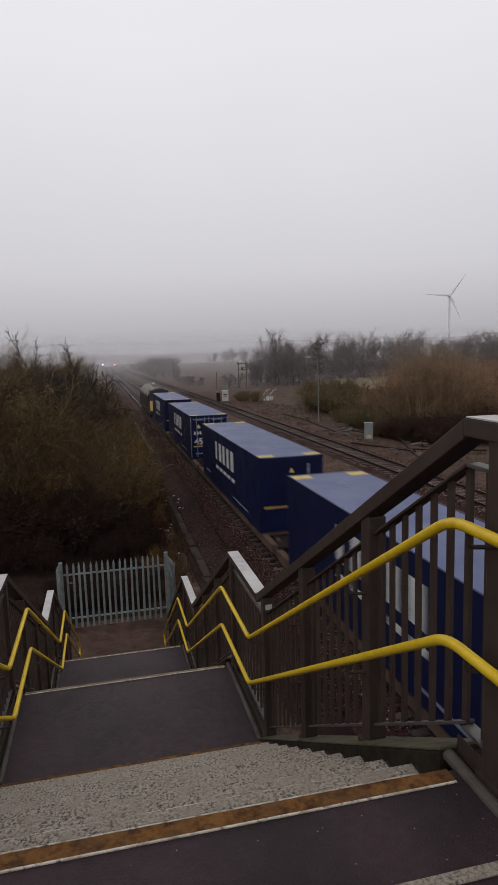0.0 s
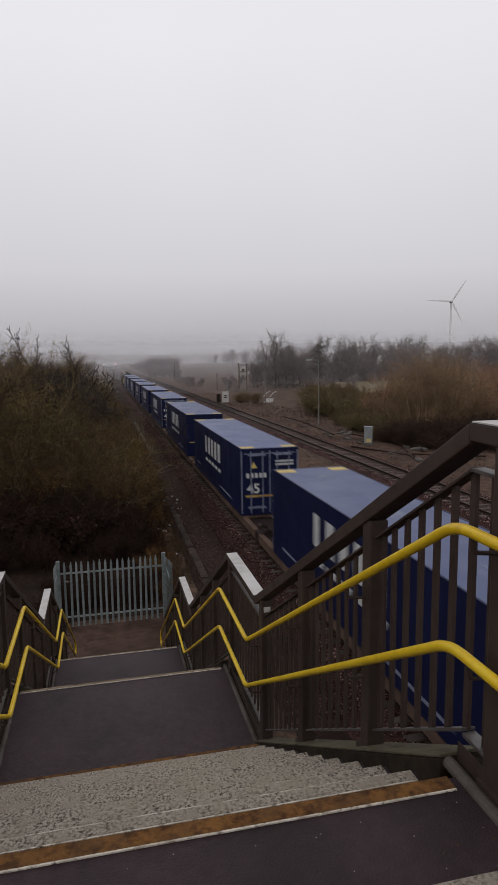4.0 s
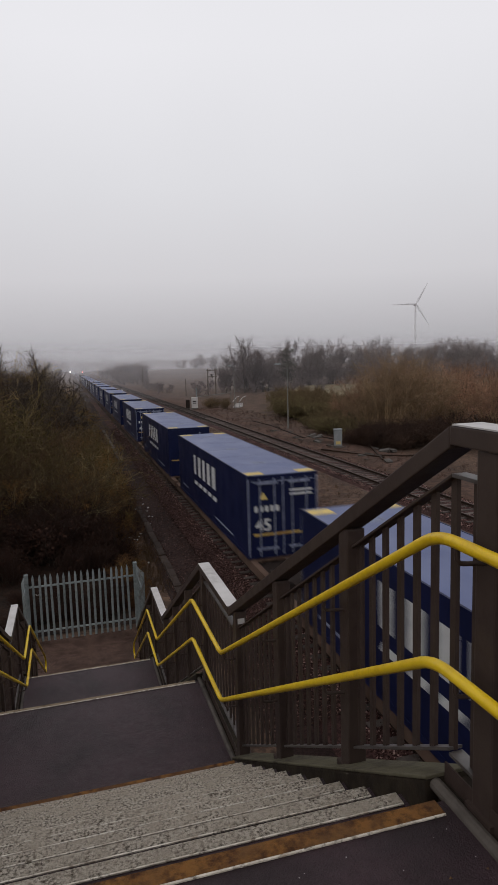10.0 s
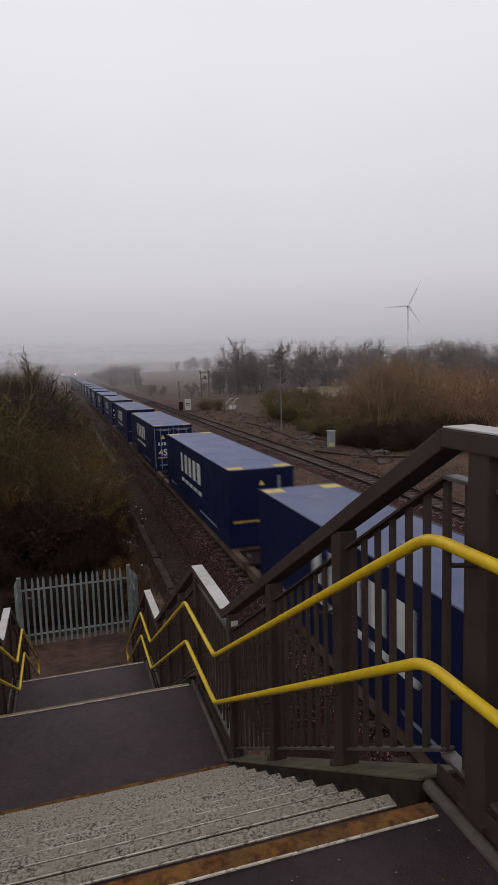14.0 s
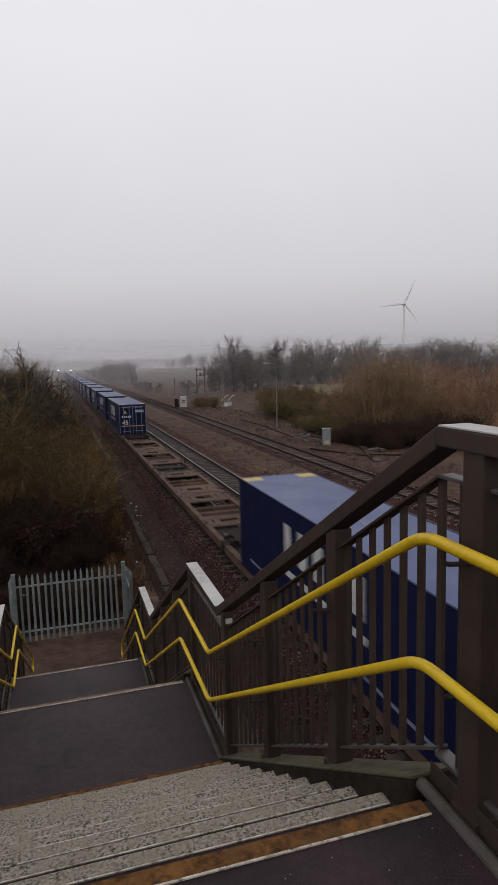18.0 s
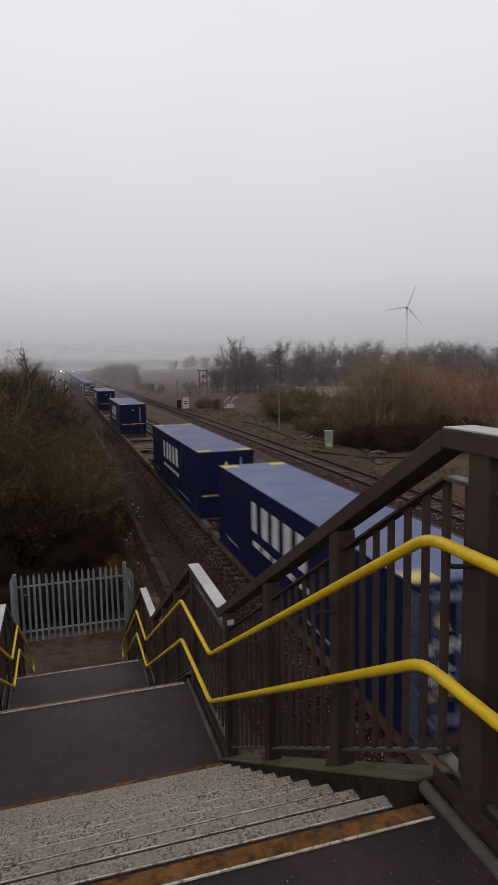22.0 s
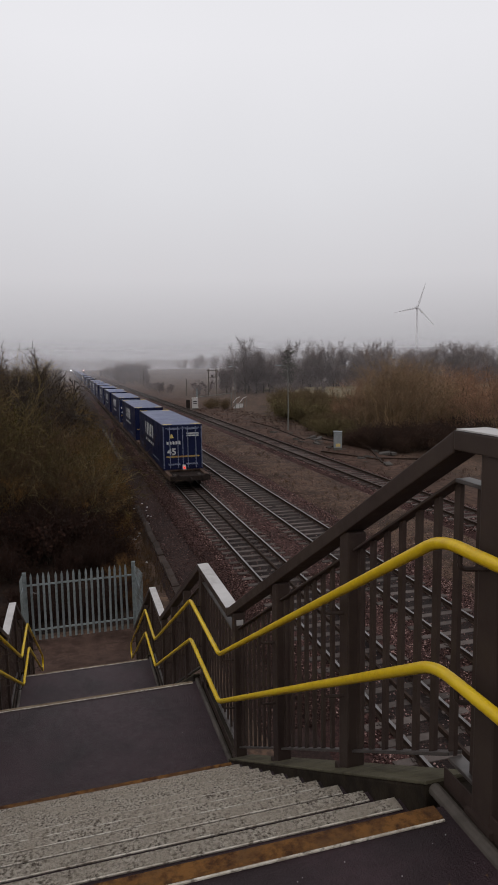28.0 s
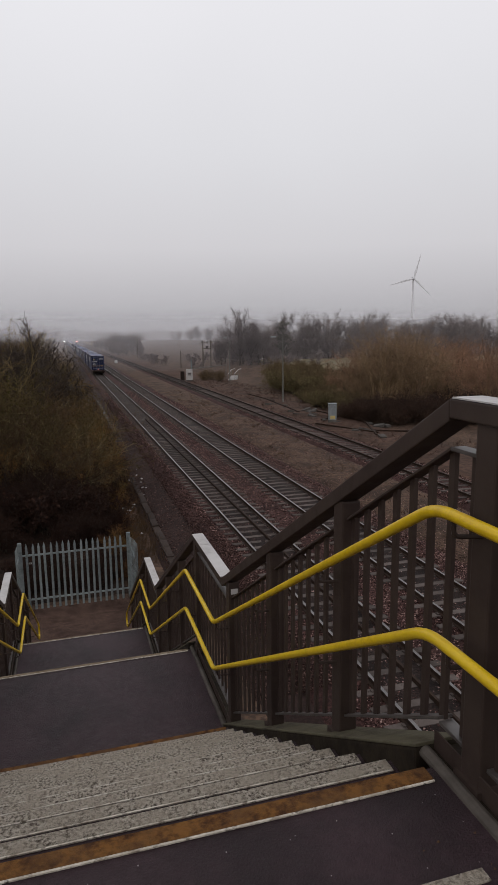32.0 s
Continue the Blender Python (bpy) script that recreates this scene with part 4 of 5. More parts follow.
def wagon(rear_end):
    """One half of a twin flat wagon; container seat from y = 0 back to -LONG; rear_end: its rear carries the buffers."""
    fr, rr = (1.83, -LONG - 2.55) if rear_end else (2.55, -LONG - 1.83)
    t = thing("flat_wagon", "rusty brown low flat container wagon with open frame", "rail wagon", "flat container wagons")
    z1 = DECK - 0.004
    for s in (-1, 1):
        part("side_sill", box(min(s * 1.02, s * 1.24), max(s * 1.02, s * 1.24), rr + 0.3, fr - 0.3, z1 - 0.34, z1 - 0.02, 0.015), M_WAGON, t)
    part("spine", box(-0.16, 0.16, rr + 0.3, fr - 0.3, z1 - 0.46, z1 - 0.22), M_BOGIE, t)
    mid = -LONG / 2
    for y0, y1, hole in ((-1.7, 0.1, 0.22), (-LONG - 0.1, -LONG + 1.7, 0.22), (mid - 2.1, mid - 0.07, 0.30), (mid + 0.07, mid + 2.1, 0.30)):
        bm = bmesh.new()
        m = (y0 + y1) / 2
        for xa, xb, ya, yb in ((-1.02, 1.02, y0, m - hole), (-1.02, 1.02, m + hole, y1), (-1.02, -0.46, m - hole, m + hole), (0.34, 1.02, m - hole, m + hole)):
            box(xa, xb, ya, yb, z1 - 0.08, z1 - 0.03, bm=bm)
        part("deck_plate", bm, M_WAGON, t, "rusty deck plate with an opening")
        for sx in (-0.78, 0.62):
            part("lug", box(sx - 0.03, sx + 0.03, m - 0.22, m + 0.22, z1 - 0.03, z1 - 0.012), M_BOGIE, t)
    for y0, y1 in ((mid + 2.1, -1.7), (-LONG + 1.7, mid - 2.1)):
        # dark pan added to stand for shade in the frame openings
        part("underfloor", box(-1.0, 1.0, y0, y1, z1 - 0.52, z1 - 0.47), M_BOGIE, t, "dark pan added for the shade inside the frame")
        for u in (0.33, 0.66):
            yy = y0 + (y1 - y0) * u
            part("crossbeam", box(-1.02, 1.02, yy - 0.10, yy + 0.10, z1 - 0.36, z1 - 0.10), M_WAGON, t)
        for sx in (-0.35, 0.1, 0.5):
            yy = y0 + (y1 - y0) * 0.5
            part("brake_rod", rod((sx, yy - 0.5, z1 - 0.30), (sx + 0.12, yy + 0.5, z1 - 0.30), 0.025, sides=6), M_WHEEL, t)
    for y0, y1 in ((0.12, fr - 0.32), (rr + 0.32, -LONG - 0.12)):
        part("end_plate", box(-1.02, 1.02, y0, y1, z1 - 0.22, z1 - 0.14), M_BOGIE, t, "dark end plate")
    for y in (-0.6, -LONG / 2 + 0.6, -LONG / 2 - 0.6, -LONG + 0.6):
        for s in (-1, 1):
            part("spigot", box(s * 1.13 - 0.05, s * 1.13 + 0.05, y - 0.10, y + 0.10, z1 - 0.02, z1 + 0.003), M_BOGIE, t)
    for y in (fr - 2.2, rr + 2.2):
        bogie(t, y)
    y = rr if rear_end else fr
    o = -1 if rear_end else 1
    part("headstock", box(-1.22, 1.22, min(y - o * 0.3, y), max(y - o * 0.3, y), 0.48, 0.80, 0.015), M_BOGIE, t)
    for s in (-1, 1):
        bm = rod((s * 0.87, y, 0.74), (s * 0.87, y + o * 0.42, 0.74), 0.10, sides=12)
        rod((s * 0.87, y + o * 0.42, 0.74), (s * 0.87, y + o * 0.47, 0.74), 0.22, sides=14, bm=bm)
        part("buffer", bm, M_BOGIE, t)
    bm = tube(bend([(0, y, 0.70), (0, y + o * 0.30, 0.66), (0, y + o * 0.52, 0.60)], 0.1), 0.05, 8)
    part("coupling", bm, M_BOGIE, t)
    y = fr if rear_end else rr
    o = 1 if rear_end else -1
    part("draw_bar", box(-0.10, 0.10, min(y, y - o * 0.5), max(y, y - o * 0.5), 0.50, 0.64), M_BOGIE, t)
    part("end_stand", box(0.85, 0.90, y - 0.3, y - 0.25, 0.6, 1.35), M_BOGIE, t)
    return t


def locomotive():
    """Rear end at y = 0, front at 21.4; rail top at z = 0."""
    t = thing("locomotive", "dark diesel freight locomotive with a grey ribbed roof", "locomotive")
    part("underframe", box(-1.30, 1.30, 0.4, 21.0, 0.85, 1.25, 0.03), M_LOCO, t)
    part("fuel_tank", box(-1.10, 1.10, 8.2, 13.4, 0.35, 0.86, 0.08), M_LOCO, t)
    for y0, y1, nm in ((0.6, 3.2, "rear_cab"), (18.2, 20.8, "front_cab")):
        c = part(nm, hexa([(-1.30, y0, 1.25), (1.30, y0, 1.25), (1.30, y1, 1.25), (-1.30, y1, 1.25), (-1.12, y0 + (0.5 if y0 < 5 else 0), 3.75), (1.12, y0 + (0.5 if y0 < 5 else 0), 3.75), (1.12, y1 - (0.5 if y0 > 5 else 0), 3.75), (-1.12, y1 - (0.5 if y0 > 5 else 0), 3.75)], 0.06), M_LOCO, t)
        ye = y0 if y0 < 5 else y1
        o = -1 if y0 < 5 else 1
        for s in (-1, 1):
            part("windscreen", hexa([(s * 0.12, ye - o * 0.27, 2.65), (s * 1.0, ye - o * 0.27, 2.65), (s * 0.95, ye - o * 0.44, 3.4), (s * 0.12, ye - o * 0.44, 3.4), (s * 0.12, ye - o * 0.22, 2.65), (s * 1.0, ye - o * 0.22, 2.65), (s * 0.95, ye - o * 0.39, 3.4), (s * 0.12, ye - o * 0.39, 3.4)]), M_GLASS, c)
    part("engine_hood", box(-1.26, 1.26, 3.22, 18.18, 1.25, 2.98, 0.03), M_MAROON, t, "dark maroon flank")

    def arch(y0, y1, grow):
        prof = [(-math.cos(math.pi * k / 10) * (1.27 + grow), 2.99 + math.sin(math.pi * k / 10) * (0.92 + grow)) for k in range(11)]
        bm = bmesh.new()
        a, b = [[bm.verts.new((px, yy, pz)) for px, pz in prof] for yy in (y0, y1)]
        for p0, p1, q0, q1 in zip(a, a[1:], b, b[1:]):
            bm.faces.new((p0, p1, q1, q0))
        bm.faces.new(a)
        bm.faces.new(b[::-1])
        bmesh.ops.recalc_face_normals(bm, faces=bm.faces[:])
        return bm

    part("roof", arch(0.9, 20.5, 0.0), M_LOCO, t, "dark arched roof")
    for k in range(6):
        y = 3.0 + k * 2.9
        part("roof_panel", arch(y, y + 1.5, 0.03), M_LOCOROOF, t, "pale dirty roof panel")
    for k in range(7):
        part("roof_rib", arch(2.2 + k * 2.9, 2.5 + k * 2.9, 0.06), M_LOCO, t)
    for k in range(6):
        y = 4.0 + k * 2.3
        part("side_door", box(-1.285, -1.262, y, y + 1.9, 1.45, 2.8, 0.005), (M_MAROON, M_LOCO)[k % 2], t)
    for y in (4.6, 16.8):
        b = part("bogie", box(-1.12, -0.92, y - 2.4, y + 2.4, 0.35, 0.80, 0.05), M_BOGIE, t)
        part("side_frame", box(0.92, 1.12, y - 2.4, y + 2.4, 0.35, 0.80, 0.05), M_BOGIE, b)
        for dy in (-1.9, 0, 1.9):
            for s in (-1, 1):
                part("wheel", disc(s * 0.76, y + dy, 0.53, 0.53, 0.14, 20), M_WHEEL, b)
    part("end_panel", box(-1.24, 1.24, 0.52, 0.58, 1.3, 2.5, 0.02), M_AMBER, t, "yellow warning end")
    for o, y in ((-1, 0.4), (1, 21.0)):
        for s in (-1, 1):
            part("buffer", rod((s * 0.87, y, 1.0), (s * 0.87, y + o * 0.45, 1.0), 0.18, sides=12), M_BOGIE, t)
    return t


SPEED, START = 23.28, 72.6      # metres a second; where the first container's front stands at the start
TWIN, SECOND = 36.30, 17.40
EMPTY = {(12, 0), (12, 1), (13, 1), (14, 1)}
moving = []


def ride(ob, offset, z=0.0):
    ob.matrix_world = pose(CX, START - offset, z)
    moving.append((ob, offset, z))


def train():
    box_front, box_rear = container(False), container(True)
    wag_front, wag_rear = wagon(False), wagon(True)
    for k in range(19):
        for j in (0, 1):
            off = TWIN * k + SECOND * j
            src = (wag_front, wag_rear)[j]
            ride(src if k == 0 else copy_thing(src, pose(0, 0, 0)), off)
            if (k, j) not in EMPTY:
                src = (box_front, box_rear)[j]
                ride(src if k == 0 else copy_thing(src, pose(0, 0, 0)), off, DECK)
    ride(locomotive(), -4.2)
    lamp = thing("tail_lamp", "small red tail lamp on the last wagon", "lamp")
    part("casing", box(-0.10, 0.10, -0.08, 0.08, 0, 0.28, 0.01), M_WHITE, lamp, "pale lamp casing")
    part("foot", box(-0.06, 0.06, -0.05, 0.05, -0.075, 0.0), M_WAGON, lamp)
    part("lens", rod((0, -0.081, 0.12), (0, -0.10, 0.12), 0.075, sides=14), M_RED, lamp, "glowing red lens")
    ride(lamp, TWIN * 18 + SECOND + LONG + 0.35, DECK + 0.04)


train()

# ---- plants ----
def seg_mesh(name, segs, material, parent=None, label=""):
    """Tapered three-sided twigs from rows of x0 y0 z0 x1 y1 z1 r0 r1."""
    s = np.array(segs)
    p, q, r0, r1 = s[:, 0:3], s[:, 3:6], s[:, 6:7], s[:, 7:8]
    d = q - p
    d /= np.maximum(np.linalg.norm(d, axis=1, keepdims=True), 1e-6)
    ref = np.where(np.abs(d[:, 2:3]) < 0.9, np.array([[0, 0, 1.0]]), np.array([[1.0, 0, 0]]))
    u = np.cross(d, ref)
    u /= np.linalg.norm(u, axis=1, keepdims=True)
    w = np.cross(d, u)
    n = len(s)
    v = np.zeros((n, 6, 3))
    for k in range(3):
        a = 2 * np.pi * k / 3
        o = u * np.cos(a) + w * np.sin(a)
        v[:, k], v[:, 3 + k] = p + o * r0, q + o * r1
    quad = np.array([(0, 1, 4, 3), (1, 2, 5, 4), (2, 0, 3, 5)])
    f = (quad[None] + (np.arange(n) * 6)[:, None, None]).reshape(-1)
    me = bpy.data.meshes.new(name)
    me.vertices.add(n * 6)
    me.vertices.foreach_set("co", v.reshape(-1))
    me.loops.add(n * 12)
    me.loops.foreach_set("vertex_index", f.astype(np.int32))
    me.polygons.add(n * 3)
    me.polygons.foreach_set("loop_start", np.arange(0, n * 12, 4, dtype=np.int32))
    me.polygons.foreach_set("loop_total", np.full(n * 3, 4, dtype=np.int32))
    me.update()
    me.materials.append(material)
    ob = new(name, me)
    ob.parent = parent
    if label:
        tagged(ob, label)
    return ob


def leaf_mesh(name, spots, size, material, seed, parent=None, label=""):
    """Small folded leaves at the spots."""
    rng = np.random.default_rng(seed)
    c = np.array(spots)
    n = len(c)
    a = rng.normal(size=(n, 3))
    a /= np.linalg.norm(a, axis=1, keepdims=True)
    b = np.cross(a, rng.normal(size=(n, 3)))
    b /= np.linalg.norm(b, axis=1, keepdims=True)
    k = rng.uniform(0.5, 1.3, (n, 1)) * size
    v = np.stack([c - a * k, c + b * k * 0.45, c + a * k, c - b * k * 0.45 + np.cross(a, b) * k * 0.2], 1)
    me = bpy.data.meshes.new(name)
    me.from_pydata(v.reshape(-1, 3).tolist(), [], (np.arange(n * 4).reshape(n, 4)).tolist())
    me.materials.append(material)
    ob = new(name, me)
    ob.parent = parent
    if label:
        tagged(ob, label)
    return ob


def sprout(rng, p, d, length, r, steps, droop, wander):
    out, q = [], np.array(p, float)
    d = np.array(d, float)
    for i in range(steps):
        d = d + rng.normal(size=3) * wander + np.array([0, 0, -droop])
        d /= np.linalg.norm(d)
        e = q + d * length / steps
        out.append((q, e, d.copy(), r * (1 - i / steps * 0.75), r * (1 - (i + 1) / steps * 0.75)))
        q = e
    return out


def shrub(seed, height, radius, stems, twig_mat, leaf_mat, leaves, upright=0.5, label="", leaf_size=0.07, base=0.0, twig=1.4, stem_mat=None, stem=1.0):
    """A thicket plant: stems from the ground, side twigs, fine twigs and a few leaves."""
    rng = np.random.default_rng(seed)
    thick, fine, tips = [], [], []
    for _ in range(stems):
        a = rng.uniform(0, 2 * np.pi)
        lean = rng.uniform(0.05, 1.0) * (1 - upright * 0.6)
        start = np.array([np.cos(a), np.sin(a), 0]) * rng.uniform(0, radius * 0.35)
        d = np.array([np.cos(a) * lean, np.sin(a) * lean, 1.0])
        L = height * rng.uniform(0.7, 1.1)
        st = sprout(rng, start, d, L, (0.012 + height * 0.004) * stem, 6, 0.03 * (1 - upright), 0.22)
        for i, (p, q, dd, r0, r1) in enumerate(st):
            thick.append((*p, *q, r0, r1))
            if i < 1 + base * 4:
                continue
            for _ in range(rng.integers(3, 6)):
                t = rng.random()
                sp = p + (q - p) * t
                sd = dd + rng.normal(size=3) * (0.75 - 0.35 * upright)
                for j, (p2, q2, d2, a0, a1) in enumerate(sprout(rng, sp, sd, L * rng.uniform(0.14, 0.30), 0.009 * twig, 3, 0.05 * (1 - upright), 0.36)):
                    fine.append((*p2, *q2, a0, a1))
                    for _ in range(2):
                        e = q2 + (d2 + rng.normal(size=3) * 0.8) * L * rng.uniform(0.03, 0.085)
                        fine.append((*q2, *e, 0.006 * twig, 0.003 * twig))
                        tips.append(e)
    t = thing("shrub", label, "shrub", "lineside shrubs")
    seg_mesh("trunk", thick, stem_mat or M_BARK, t)
    seg_mesh("crown", fine, twig_mat, t)
    if leaves:
        low = np.array([e for e in tips if e[2] < height * 0.82])
        spots = low[rng.integers(0, len(low), leaves)] + rng.normal(size=(leaves, 3)) * 0.06
        leaf_mesh("foliage", spots, leaf_size, leaf_mat, seed, t)
    return t


def briar(seed):
    """Long arching shoots with a few side twigs."""
    rng = np.random.default_rng(seed)
    main, side = [], []
    for _ in range(7):
        a = rng.uniform(0, 2 * np.pi)
        d = (np.cos(a) * 0.35, np.sin(a) * 0.35, 1.0)
        for i, (p, q, dd, r0, r1) in enumerate(sprout(rng, (np.cos(a) * 0.2, np.sin(a) * 0.2, 0), d, rng.uniform(2.6, 4.4), 0.017, 9, 0.10, 0.24)):
            main.append((*p, *q, max(r0, 0.009), max(r1, 0.007)))
            if i > 2:
                for _ in range(3):
                    e = q + (dd + rng.normal(size=3) * 0.8) * rng.uniform(0.12, 0.4)
                    side.append((*q, *e, 0.007, 0.004))
    t = thing("briar", "arching pale briar shoots tangled over the thicket", "shrub", "lineside shrubs")
    seg_mesh("trunk", main, M_BRIAR, t)
    seg_mesh("crown", side, M_BRIAR, t)
    return t


def tree(seed, height, label, wide=0.6, twig_mat=None, limbs=6, least=0.02):
    """A bare tree: short trunk, limbs that rise like a vase, and three orders of finer branches; wide is the crown's half width over its height."""
    rng = np.random.default_rng(seed)
    thick, fine = [], []

    def branch(p, d, L, r, lvl):
        n = (4, 7, 5, 3, 2)[lvl]
        for i, (a, b, dd, r0, r1) in enumerate(sprout(rng, p, d, L, r, n, -0.05 if lvl < 3 else 0.0, (0.05, 0.10, 0.15, 0.2, 0.25)[lvl])):
            low = least * (3, 2.2, 1.6, 1.2, 1.0)[lvl]
            (thick if lvl < 2 else fine).append((*a, *b, max(r0, low), max(r1, low * 0.85)))
            if lvl == 4 or lvl == 1 and i < 1:
                continue
            for _ in range((0, 3, 2, 2)[lvl]):
                if lvl and rng.random() < 0.22:
                    continue
                nd = dd + rng.normal(size=3) * (0.55, 0.60, 0.62, 0.7)[lvl]
                nd[2] = max(nd[2], -0.15) + 0.10
                branch(a + (b - a) * rng.uniform(0.2, 1), nd, L * rng.uniform(0.28, 0.52), r1 * 0.6, lvl + 1)
        return b, dd, r1

    foot, _, r = branch((0, 0, 0), (0, 0, 1), height * 0.2, height * 0.022, 0)
    for k in range(limbs):
        a = 2 * np.pi * (k + rng.uniform(-0.3, 0.3)) / limbs
        lean = wide * rng.uniform(0.35, 1.15) if k else 0.1
        branch(foot * (1, 1, rng.uniform(0.7, 1)), (np.cos(a) * lean, np.sin(a) * lean, 1.0), height * rng.uniform(0.52, 0.72), r * 0.6, 1)
    top = max(f[5] for f in fine)
    k = height / top
    thick = [tuple(v * k for v in f[:6]) + f[6:] for f in thick]
    fine = [tuple(v * k for v in f[:6]) + f[6:] for f in fine]
    t = thing("tree", label, "tree", "bare winter trees")
    seg_mesh("trunk", thick, twig_mat or M_BARK, t)
    seg_mesh("crown", fine, twig_mat or M_TWIG_HAZED, t)
    return t


def scatter(src, spots, rng, tilt=0.06):
    """Copies of the things in src, one at each (x, y, scale)."""
    used = set()
    for x, y, s in spots:
        o = rng.choice(src)
        m = Matrix.Translation((x, y, land(x, y) - 0.05)) @ Euler((rng.uniform(-tilt, tilt), rng.uniform(-tilt, tilt), rng.uniform(0, 6.28))).to_matrix().to_4x4()
        if o.name in used:
            c = copy_thing(o, m)
        else:
            used.add(o.name)
            c = o
            c.matrix_world = m
        c.scale = (s, s, s * rng.uniform(0.92, 1.08))


def joined(name, src, spots, rng, label, category):
    """The things in src set down many times as one mesh."""
    vs, fs, ms, base = [], [], [], 0
    slots = []
    for x, y, s in spots:
        o = rng.choice(src)
        m = Matrix.Translation((x, y, land(x, y) - 0.05)) @ Matrix.Rotation(rng.uniform(0, 6.28), 4, "Z") @ Matrix.Scale(s, 4)
        mm = np.array(m)
        for c in o.children:
            me = c.data
            v = np.empty(len(me.vertices) * 3)
            me.vertices.foreach_get("co", v)
            v = v.reshape(-1, 3) @ mm[:3, :3].T + mm[:3, 3]
            q = np.empty(len(me.loops), dtype=np.int32)
            me.loops.foreach_get("vertex_index", q)
            if me.materials[0] not in slots:
                slots.append(me.materials[0])
            vs.append(v)
            fs.append(q + base)
            ms.append(np.full(len(me.polygons), slots.index(me.materials[0]), dtype=np.int32))
            base += len(v)
    for o in src:
        for c in list(o.children):
            bpy.data.objects.remove(c)
        bpy.data.objects.remove(o)
    me = bpy.data.meshes.new(name)
    v, f, k = np.concatenate(vs), np.concatenate(fs), np.concatenate(ms)
    me.vertices.add(len(v))
    me.vertices.foreach_set("co", v.reshape(-1))
    me.loops.add(len(f))
    me.loops.foreach_set("vertex_index", f)
    me.polygons.add(len(k))
    me.polygons.foreach_set("loop_start", np.arange(0, len(f), 4, dtype=np.int32))
    me.polygons.foreach_set("loop_total", np.full(len(k), 4, dtype=np.int32))
    for m in slots:
        me.materials.append(m)
    me.polygons.foreach_set("material_index", k)
    me.update()
    return tagged(new(name, me), label, category, kind="stuff")


def thicket():
    rng = random.Random(11)
    tall = [shrub(20 + i, 6.6, 2.0, 20, (M_TWIG_OLIVE, M_TWIG_THORN, M_TWIG_OLIVE, M_TWIG_THORN)[i], (M_LEAF_OLIVE, M_LEAF_BROWN)[i % 2], 2200, 0.45, "tall tangled olive-brown thorn bush beside the railway", 0.06, 0.2, stem_mat=M_STEM_MOSS) for i in range(4)]
    # low growth whose dark colours stand for the thicket's shaded interior
    low = [shrub(40 + i, 2.6, 1.5, 22, M_TWIG_BROWN, M_LEAF_SHADE, 2600, 0.2, "low bramble tangle coloured dark for the shade at the thicket foot", 0.07) for i in range(3)]
    gold = [shrub(50 + i, 3.6, 1.2, 18, M_TWIG_GOLD, M_LEAF_OLIVE, 500, 0.75, "upright straw-gold bush at the edge of the line", 0.05, stem_mat=M_TWIG_GOLD) for i in range(2)]
    spots = []
    y = 30.0
    while y < 120:
        spots.append((0.35 + rng.uniform(-0.3, 0.3), y + rng.uniform(-0.9, 0.9), rng.uniform(0.40, 0.55)))
        x = -1.35
        while x > -0.21 * y - 3:
            edge = max(0.74, min(1.0, 0.74 + (-1.2 - x) * 0.10))
            grow = 0.91 + 0.12 * smooth_step(26, 42, y)
            spots.append((x + rng.uniform(-0.6, 0.6), y + rng.uniform(-0.9, 0.9), edge * grow * rng.choice((0.70, 0.80, 0.9, 0.97, 1.04, 1.16))))
            x -= 1.9 + y * 0.026
        y += 2.3 + y * 0.042
    scatter(tall, spots, rng)
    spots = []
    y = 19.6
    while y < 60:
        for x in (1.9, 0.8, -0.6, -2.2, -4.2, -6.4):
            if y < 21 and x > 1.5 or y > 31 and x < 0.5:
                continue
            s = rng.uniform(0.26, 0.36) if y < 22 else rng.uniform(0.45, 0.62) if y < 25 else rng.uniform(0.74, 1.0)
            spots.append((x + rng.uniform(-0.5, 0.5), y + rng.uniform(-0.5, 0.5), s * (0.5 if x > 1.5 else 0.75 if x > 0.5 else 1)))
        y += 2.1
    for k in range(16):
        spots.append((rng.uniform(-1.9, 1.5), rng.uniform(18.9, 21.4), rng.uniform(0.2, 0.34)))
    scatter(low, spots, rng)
    bracken = [shrub(56 + i, 1.5, 0.8, 16, M_BRACKEN, M_BRACKEN, 900, 0.3, "rusty dead bracken at the foot of the thicket", 0.05, stem_mat=M_BRACKEN) for i in range(2)]
    scatter(bracken, [(BX, BY, BS) for BX, BY, BS in ((1.75, 20.2, 0.42), (1.9, 21.4, 0.5), (1.5, 22.6, 0.55), (1.9, 24.0, 0.5), (2.0, 26.2, 0.55), (2.2, 29.0, 0.6))], rng)
    scatter(gold, [(1.5, 34, 0.66), (0.7, 31.0, 0.72), (1.4, 38, 0.75), (1.2, 32.5, 0.6), (0.2, 33.5, 0.85), (1.6, 42, 0.66), (1.0, 40, 0.85), (1.5, 47, 0.7), (1.5, 56, 0.7), (1.4, 66, 0.7), (1.3, 78, 0.75), (-0.6, 31.2, 0.75), (-3.4, 30.5, 0.7), (1.7, 22.4, 0.26), (1.9, 28.5, 0.4)], rng)
    thorn = [tree(140 + i, 8.6, "bare dark thorn tree standing above the thicket", 0.75, M_TWIG_DARK, 4, 0.009) for i in range(2)]
